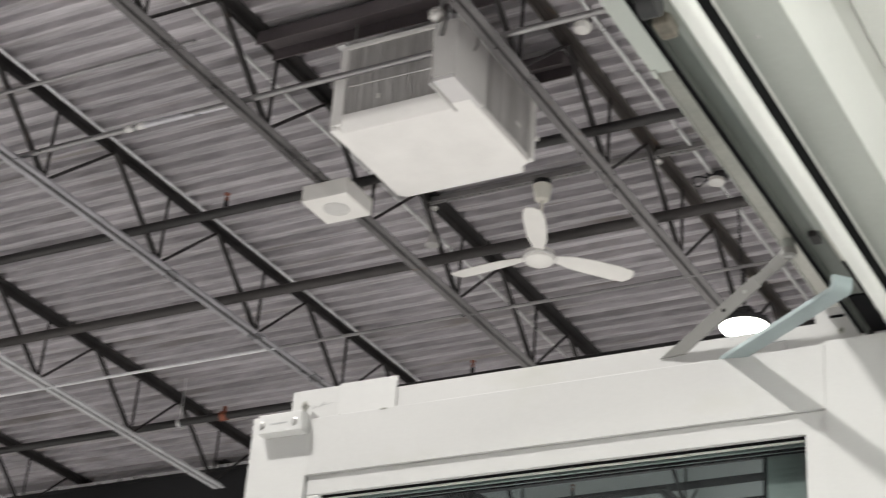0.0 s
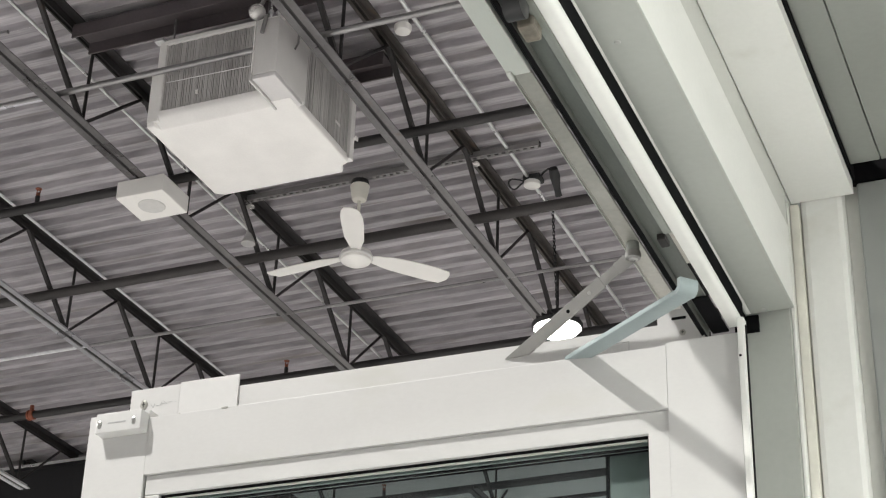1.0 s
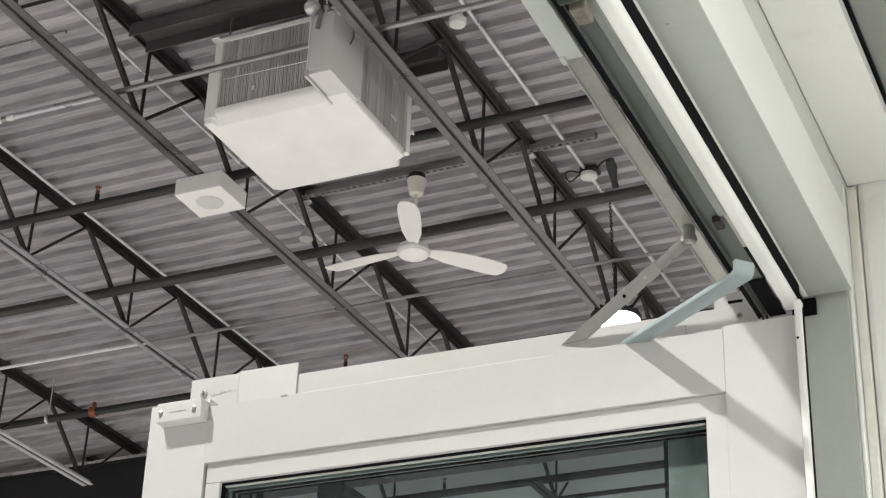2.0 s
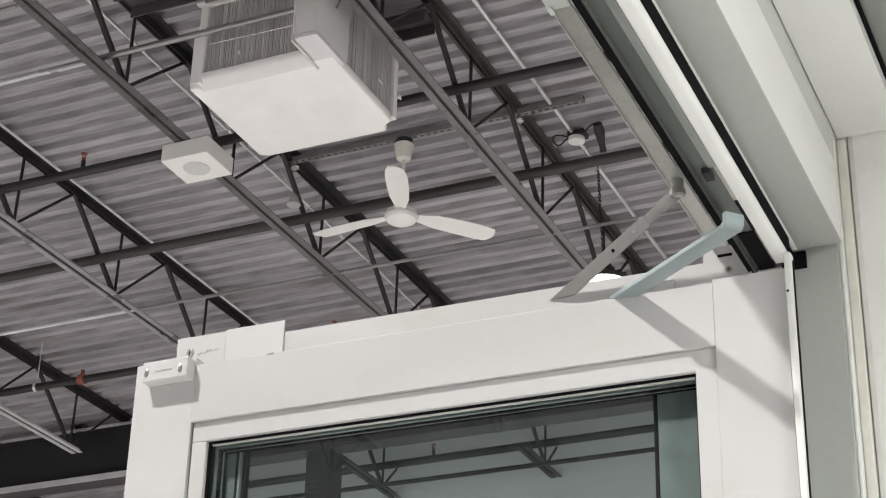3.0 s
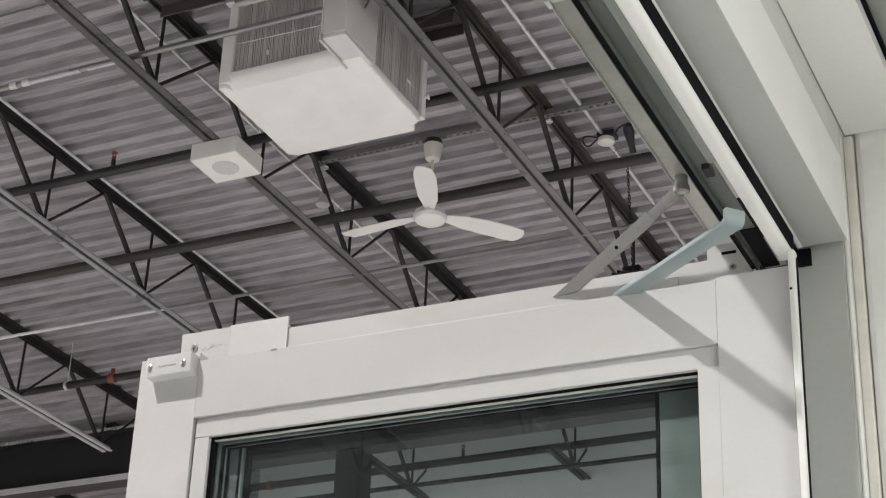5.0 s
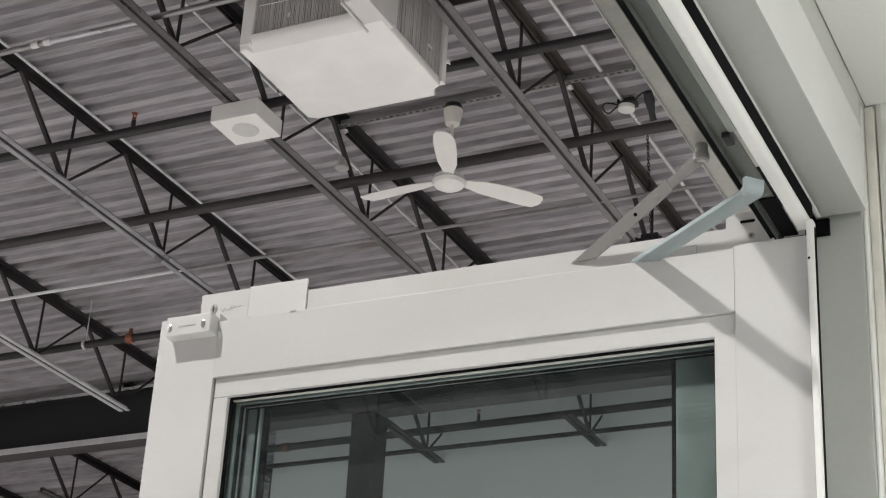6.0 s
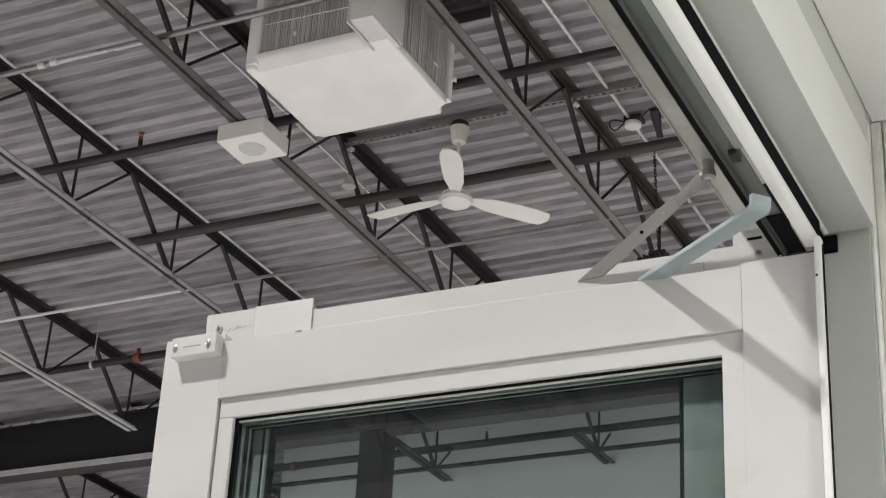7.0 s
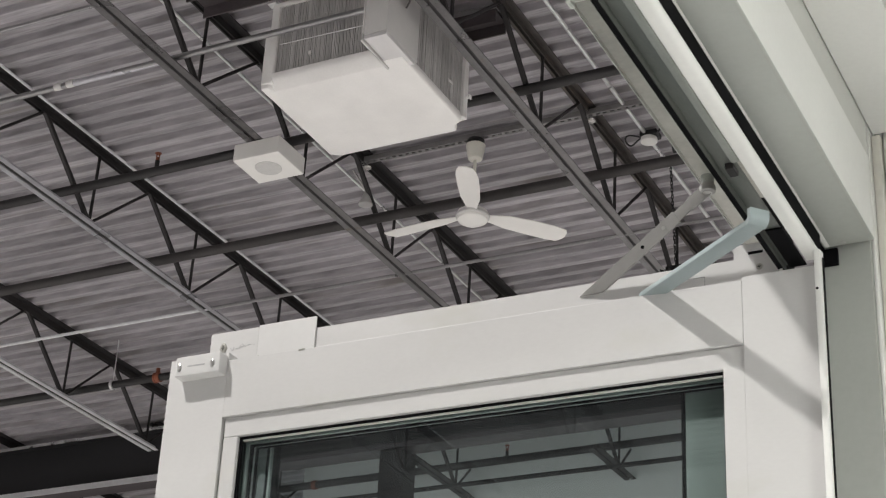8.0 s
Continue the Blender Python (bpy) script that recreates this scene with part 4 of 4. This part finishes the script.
# ---------------------------------------------------------------- the swung-open leaf
def door_leaf():
    leaf = thing("door_leaf", SWING, "white framed glass door leaf standing open", "door")
    T = 0.050

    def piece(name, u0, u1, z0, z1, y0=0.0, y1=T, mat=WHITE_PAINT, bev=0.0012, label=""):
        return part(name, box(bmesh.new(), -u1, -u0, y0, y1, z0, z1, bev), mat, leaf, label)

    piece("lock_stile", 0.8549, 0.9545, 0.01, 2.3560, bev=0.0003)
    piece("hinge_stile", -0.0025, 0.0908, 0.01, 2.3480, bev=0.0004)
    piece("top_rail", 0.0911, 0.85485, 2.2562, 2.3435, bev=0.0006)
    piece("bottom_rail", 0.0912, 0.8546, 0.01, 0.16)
    # beads, a little set back behind the rails
    piece("bead", 0.0912, 0.8525, 2.2265, 2.2557, 0.005, 0.030)
    piece("bead", 0.0945, 0.8525, 0.1605, 0.186, 0.008, 0.030)
    piece("bead", 0.8290, 0.8525, 0.1865, 2.2260, 0.005, 0.030)
    piece("bead", 0.0909, 0.1180, 0.1865, 2.2260, 0.0004, 0.030, bev=0.0002)
    # gasket rings on both faces of the glass
    def ring(name, u0, u1, z0, z1, w, y0, y1, mat, label=""):
        bm = bmesh.new()
        box(bm, -u1, -u0, y0, y1, z1 - w, z1)
        box(bm, -u1, -u0, y0, y1, z0, z0 + w)
        box(bm, -u1, -u1 + w, y0, y1, z0 + w, z1 - w)
        box(bm, -u0 - w, -u0, y0, y1, z0 + w, z1 - w)
        return part(name, bm, mat, leaf, label)

    ring("front_gasket", 0.1178, 0.8292, 0.185, 2.2268, 0.0042, 0.0115, 0.0165, SEAL_AND_SHADE, "black rubber gasket")
    part("glazing_line", box(bmesh.new(), -0.8240, -0.1190, 0.0125, 0.0165, 2.2205, 2.2225), COVER_ALU, leaf, "thin pale glazing line")
    ring("spacer", 0.1165, 0.8230, 0.191, 2.2225, 0.0040, 0.0205, 0.0250, COVER_ALU, "pale metal spacer bar")
    ring("inner_gasket", 0.1168, 0.8200, 0.193, 2.2210, 0.0045, 0.0252, 0.0300, SEAL_AND_SHADE, "black rubber gasket")
    ring("rear_spacer", 0.1170, 0.8170, 0.196, 2.2195, 0.0030, 0.0302, 0.0325, WHITE_WORN, "pale metal spacer bar")
    ring("rear_gasket", 0.1175, 0.8130, 0.200, 2.2175, 0.0035, 0.0326, 0.0334, SEAL_AND_SHADE, "black rubber gasket")
    rear = bmesh.new()
    box(rear, -0.8549, -0.7860, 0.0352, T - 0.002, 0.19, 2.2500, 0.001)
    part("rear_bead", rear, ALU_GREY, leaf)
    part("rear_bead", box(bmesh.new(), -0.1800, -0.0914, 0.0352, T - 0.002, 0.19, 2.2500, 0.001), TRACK_GREY, leaf)
    part("rear_bead", box(bmesh.new(), -0.7855, -0.1805, 0.0352, T - 0.002, 2.2230, 2.2500, 0.001), ALU_GREY, leaf)
    part("rear_bead", box(bmesh.new(), -0.7855, -0.1805, 0.0352, T - 0.002, 0.19, 0.21, 0.001), ALU_GREY, leaf)
    part("bead_line", box(bmesh.new(), -0.8240, -0.8215, 0.0336, 0.0350, 0.21, 2.2180), COVER_ALU, leaf)
    part("bead_line", box(bmesh.new(), -0.8190, -0.8140, 0.0336, 0.0350, 0.21, 2.2180), SEAL_AND_SHADE, leaf)
    part("bead_line", box(bmesh.new(), -0.7955, -0.7915, 0.0336, 0.0350, 0.21, 2.2180), SEAL_AND_SHADE, leaf)
    part("bead_line", box(bmesh.new(), -0.7910, -0.7885, 0.0336, 0.0350, 0.21, 2.2180), COVER_ALU, leaf)
    part("rear_seal", box(bmesh.new(), -0.7855, -0.7800, 0.0356, T - 0.004, 0.21, 2.2225), SEAL_AND_SHADE, leaf, "black rubber gasket")
    part("rear_seal", box(bmesh.new(), -0.7795, -0.1860, 0.0356, T - 0.004, 2.2200, 2.2228), SEAL_AND_SHADE, leaf, "black rubber gasket")
    part("rear_seal", box(bmesh.new(), -0.1855, -0.1810, 0.0356, T - 0.004, 0.21, 2.2225), SEAL_AND_SHADE, leaf, "black rubber gasket")
    pane = part("glass_pane", box(bmesh.new(), -0.8280, -0.1190, 0.0170, 0.0200, 0.187, 2.2255), PANE, leaf, "clear greenish glass pane")
    pane.visible_shadow = False
    # stepped top: a strip set back behind the rail, and a taller plate at the lock end
    strip = bmesh.new()
    outline = [(-0.9000, 2.3440), (-0.0912, 2.3440), (-0.0912, 2.3485), (-0.0500, 2.3485), (-0.0500, 2.4060), (-0.1078, 2.4060), (-0.1078, 2.3860), (-0.9000, 2.3860)]
    part("top_strip", extrude_profile(strip, outline, 0.025, 0.048), WHITE_PAINT, leaf)
    piece("end_plate", 0.7265, 0.8225, 2.3440, 2.4035, 0.0220, 0.0248, PLATE_WHITE, bev=0.0006)
    plate = piece("end_plate", 0.8227, 0.9045, 2.3440, 2.4010, 0.0222, 0.0248, WHITE_PAINT, bev=0.0006)
    # screws
    def screw(u, z, y, r=0.0052, squash=1.7):
        bm = lathe(bmesh.new(), ((r * 0.6, 0.0012), (r, 0.0006), (r, -0.001)), 14, pose(-u, y, z, 90))
        bmesh.ops.scale(bm, vec=(1, 1, squash), verts=bm.verts[:], space=Matrix.Translation((u, -y, -z)))
        head = part("screw", bm, GALV, leaf)
        if r > 0.004:
            part("washer", lathe(bmesh.new(), ((r * 1.18, 0.0002), (r * 1.18, -0.001), (r * 0.9, -0.001)), 16, pose(-u, y, z, 90)), GALV, head)
            cross = bar(bmesh.new(), (-u - r * 0.5, y - 0.0013, z), (-u + r * 0.5, y - 0.0013, z), r * 0.22, 0.0004, up=(0, 1, 0))
            bar(cross, (-u, y - 0.0014, z - r * 0.5 * squash), (-u, y - 0.0014, z + r * 0.5 * squash), r * 0.22, 0.0004, up=(0, 1, 0))
            part("cross_slot", cross, LAMP_BLACK, head)

    screw(0.8810, 2.3750, 0.0215)
    screw(0.8850, 2.3600, 0.0215, 0.0032, 1.2)
    screw(0.8190, 2.3530, 0.0215, 0.0018, 1.0)
    screw(0.0742, 2.3713, 0.0252, 0.0042, 1.0)
    part("slot", box(bmesh.new(), -0.0885, -0.0690, 0.0242, 0.0256, 2.3905, 2.3945, 0.0005), SEAL_AND_SHADE, leaf, "dark slot in the strip")
    part("fold_line", box(bmesh.new(), -0.1900, -0.1468, 0.0244, 0.0250, 2.3682, 2.3690), INK, leaf)
    part("fold_line", box(bmesh.new(), -0.1476, -0.1468, 0.0244, 0.0250, 2.3560, 2.3680), INK, leaf)
    # pencilled scribble on the plate, unreadable strokes only
    marks = bmesh.new()
    for u0, z0, u1, z1 in ((0.8690, 2.3740, 0.8650, 2.3690), (0.8650, 2.3690, 0.8625, 2.3750), (0.8600, 2.3720, 0.8560, 2.3710),
                           (0.8540, 2.3710, 0.8510, 2.3770), (0.8520, 2.3730, 0.8460, 2.3740), (0.8490, 2.3780, 0.8420, 2.3720),
                           (0.8400, 2.3745, 0.8345, 2.3750), (0.8290, 2.3735, 0.8280, 2.3740)):
        bar(marks, (-u0, 0.0219, z0), (-u1, 0.0219, z1), 0.0009, 0.0004, up=(0, 1, 0))
    part("end_plug", box(bmesh.new(), -0.9095, -0.9046, 0.026, 0.040, 2.3620, 2.3790, 0.003), SEAL_AND_SHADE, leaf, "small black plug")
    part("scribble", marks, INK, leaf, "faint grey pencil strokes")
    chip = bar(bmesh.new(), (-0.7380, -0.0003, 2.3428), (-0.7280, -0.0003, 2.3432), 0.0016, 0.0012, up=(0, 1, 0))
    part("chip", chip, GALV, leaf)
    for z in (2.30, 1.2, 0.2):
        part("edge_latch", box(bmesh.new(), -0.9560, -0.9540, 0.012, 0.034, z - 0.07, z + 0.02, 0.0006), SEAL_AND_SHADE, leaf, "dark edge fitting")
    return leaf


door_leaf()

contact = thing("door_contact", SWING, "small white contact block screwed to the door corner", "door contact")
block = bmesh.new()
box(block, -0.9310, -0.8560, -0.0210, 0.0, 2.3195, 2.3500, 0.0015)
part("housing", block, PLATE_WHITE, contact)
for u in (0.9240, 0.8680):
    bm = lathe(bmesh.new(), ((0.0022, 0.0020), (0.0042, 0.0010), (0.0042, -0.001)), 14, pose(-u, -0.0212, 2.3330, 90))
    bmesh.ops.scale(bm, vec=(0.85, 1, 1.5), verts=bm.verts[:], space=Matrix.Translation((u, 0.0212, -2.3330)))
    part("screw", bm, SCREW, contact)
part("printed_line", box(bmesh.new(), -0.9100, -0.8810, -0.0214, -0.0209, 2.3325, 2.3345), INK, contact, "grey line of unreadable print")


def flat_arm(name, a, b, width, thick, material, label, bent):
    """A stay arm from the slot in the leaf top to the header track."""
    arm = thing(name, Matrix(), label, "door arm", "stay arms")
    a, b = Vector(a), Vector(b)
    d = (b - a).normalized()
    if bent:
        part("flat_bar", bar(bmesh.new(), a, b, width, thick, bevel=0.0018), material, arm, smooth=True)
        up = bmesh.new()
        side = d.cross(Vector((0, 0, 1))).normalized()
        pts = []
        r = 0.008
        for i in range(7):
            t = radians(15 * i)
            pts.append(b + d * (r * math.sin(t)) + Vector((0, 0, 1)) * (r * (1 - math.cos(t))))
        pts.append(pts[-1] + Vector((0, 0, 0.008)))
        last = None
        for i, p in enumerate(pts):
            tangent = (pts[min(i + 1, len(pts) - 1)] - pts[max(i - 1, 0)]).normalized()
            n = side.cross(tangent).normalized()
            loop = [up.verts.new(p + side * sx * width / 2 + n * sn * thick / 2) for sx, sn in ((-1, -1), (1, -1), (1, 1), (-1, 1))]
            if last:
                for k in range(4):
                    up.faces.new((last[k], last[(k + 1) % 4], loop[(k + 1) % 4], loop[k]))
            else:
                up.faces.new(list(reversed(loop)))
            last = loop
        up.faces.new(last)
        bmesh.ops.recalc_face_normals(up, faces=up.faces[:])
        part("bent_end", up, material, arm, smooth=True)
    else:
        face = Vector((0, -0.966, -0.259))
        sleeve = bar(bmesh.new(), a - d * 0.02, a.lerp(b, 0.74), width, thick, face, 0.0008)
        cut = bmesh.ops.bisect_plane(sleeve, geom=sleeve.verts[:] + sleeve.edges[:] + sleeve.faces[:], plane_co=a, plane_no=(0, 0, -1), clear_outer=True)
        bmesh.ops.holes_fill(sleeve, edges=[e for e in cut["geom_cut"] if isinstance(e, bmesh.types.BMEdge)])
        part("sliding_sleeve", sleeve, material, arm)
        head = bar(bmesh.new(), a.lerp(b, 0.73), a.lerp(b, 0.90), width * 0.80, thick * 0.7, face, 0.0008)
        bar(head, a.lerp(b, 0.86), b + d * 0.004, width * 0.95, thick * 0.8, face, 0.0008)
        part("arm_head", head, material, arm, smooth=True)
        part("pivot_cap", lathe(bmesh.new(), ((0.007, -0.0065), (0.0100, -0.005), (0.0108, 0.0), (0.0100, 0.004)), 20, Matrix.Translation(b)), material, arm, "domed pivot cap", smooth=True)
        part("pivot_rivet", lathe(bmesh.new(), ((0.003, -0.0078), (0.006, -0.0068), (0.006, -0.005)), 14, Matrix.Translation(b)), SCREW, arm)
        for f in (0.45, 0.63):
            q = a.lerp(b, f)
            part("rivet", rod(bmesh.new(), q + face * (thick / 2 + 0.0004), q, 0.0026, 12), SEAL_AND_SHADE if f < 0.6 else SCREW, arm)
        part("pivot_post", rod(bmesh.new(), b + Vector((0, 0, 0.004)), b + Vector((0, 0, 0.024)), 0.0085, 14), TRACK_GREY, arm, "tarnished pivot post", smooth=True)
    return arm


flat_arm("stay_arm", (-0.3030, 0.0190, 2.3685), (-0.1200, -0.0395, 2.462), 0.0180, 0.0040, ARM_GREY, "grey steel stay arm with sliding sleeve and pivot cap", False)
flat_arm("stay_arm", (-0.222, 0.0115, 2.3475), (-0.0176, -0.178, 2.322), 0.025, 0.007, ARM_BLUE, "bluish zinc-plated stay arm bent up into the track", True)
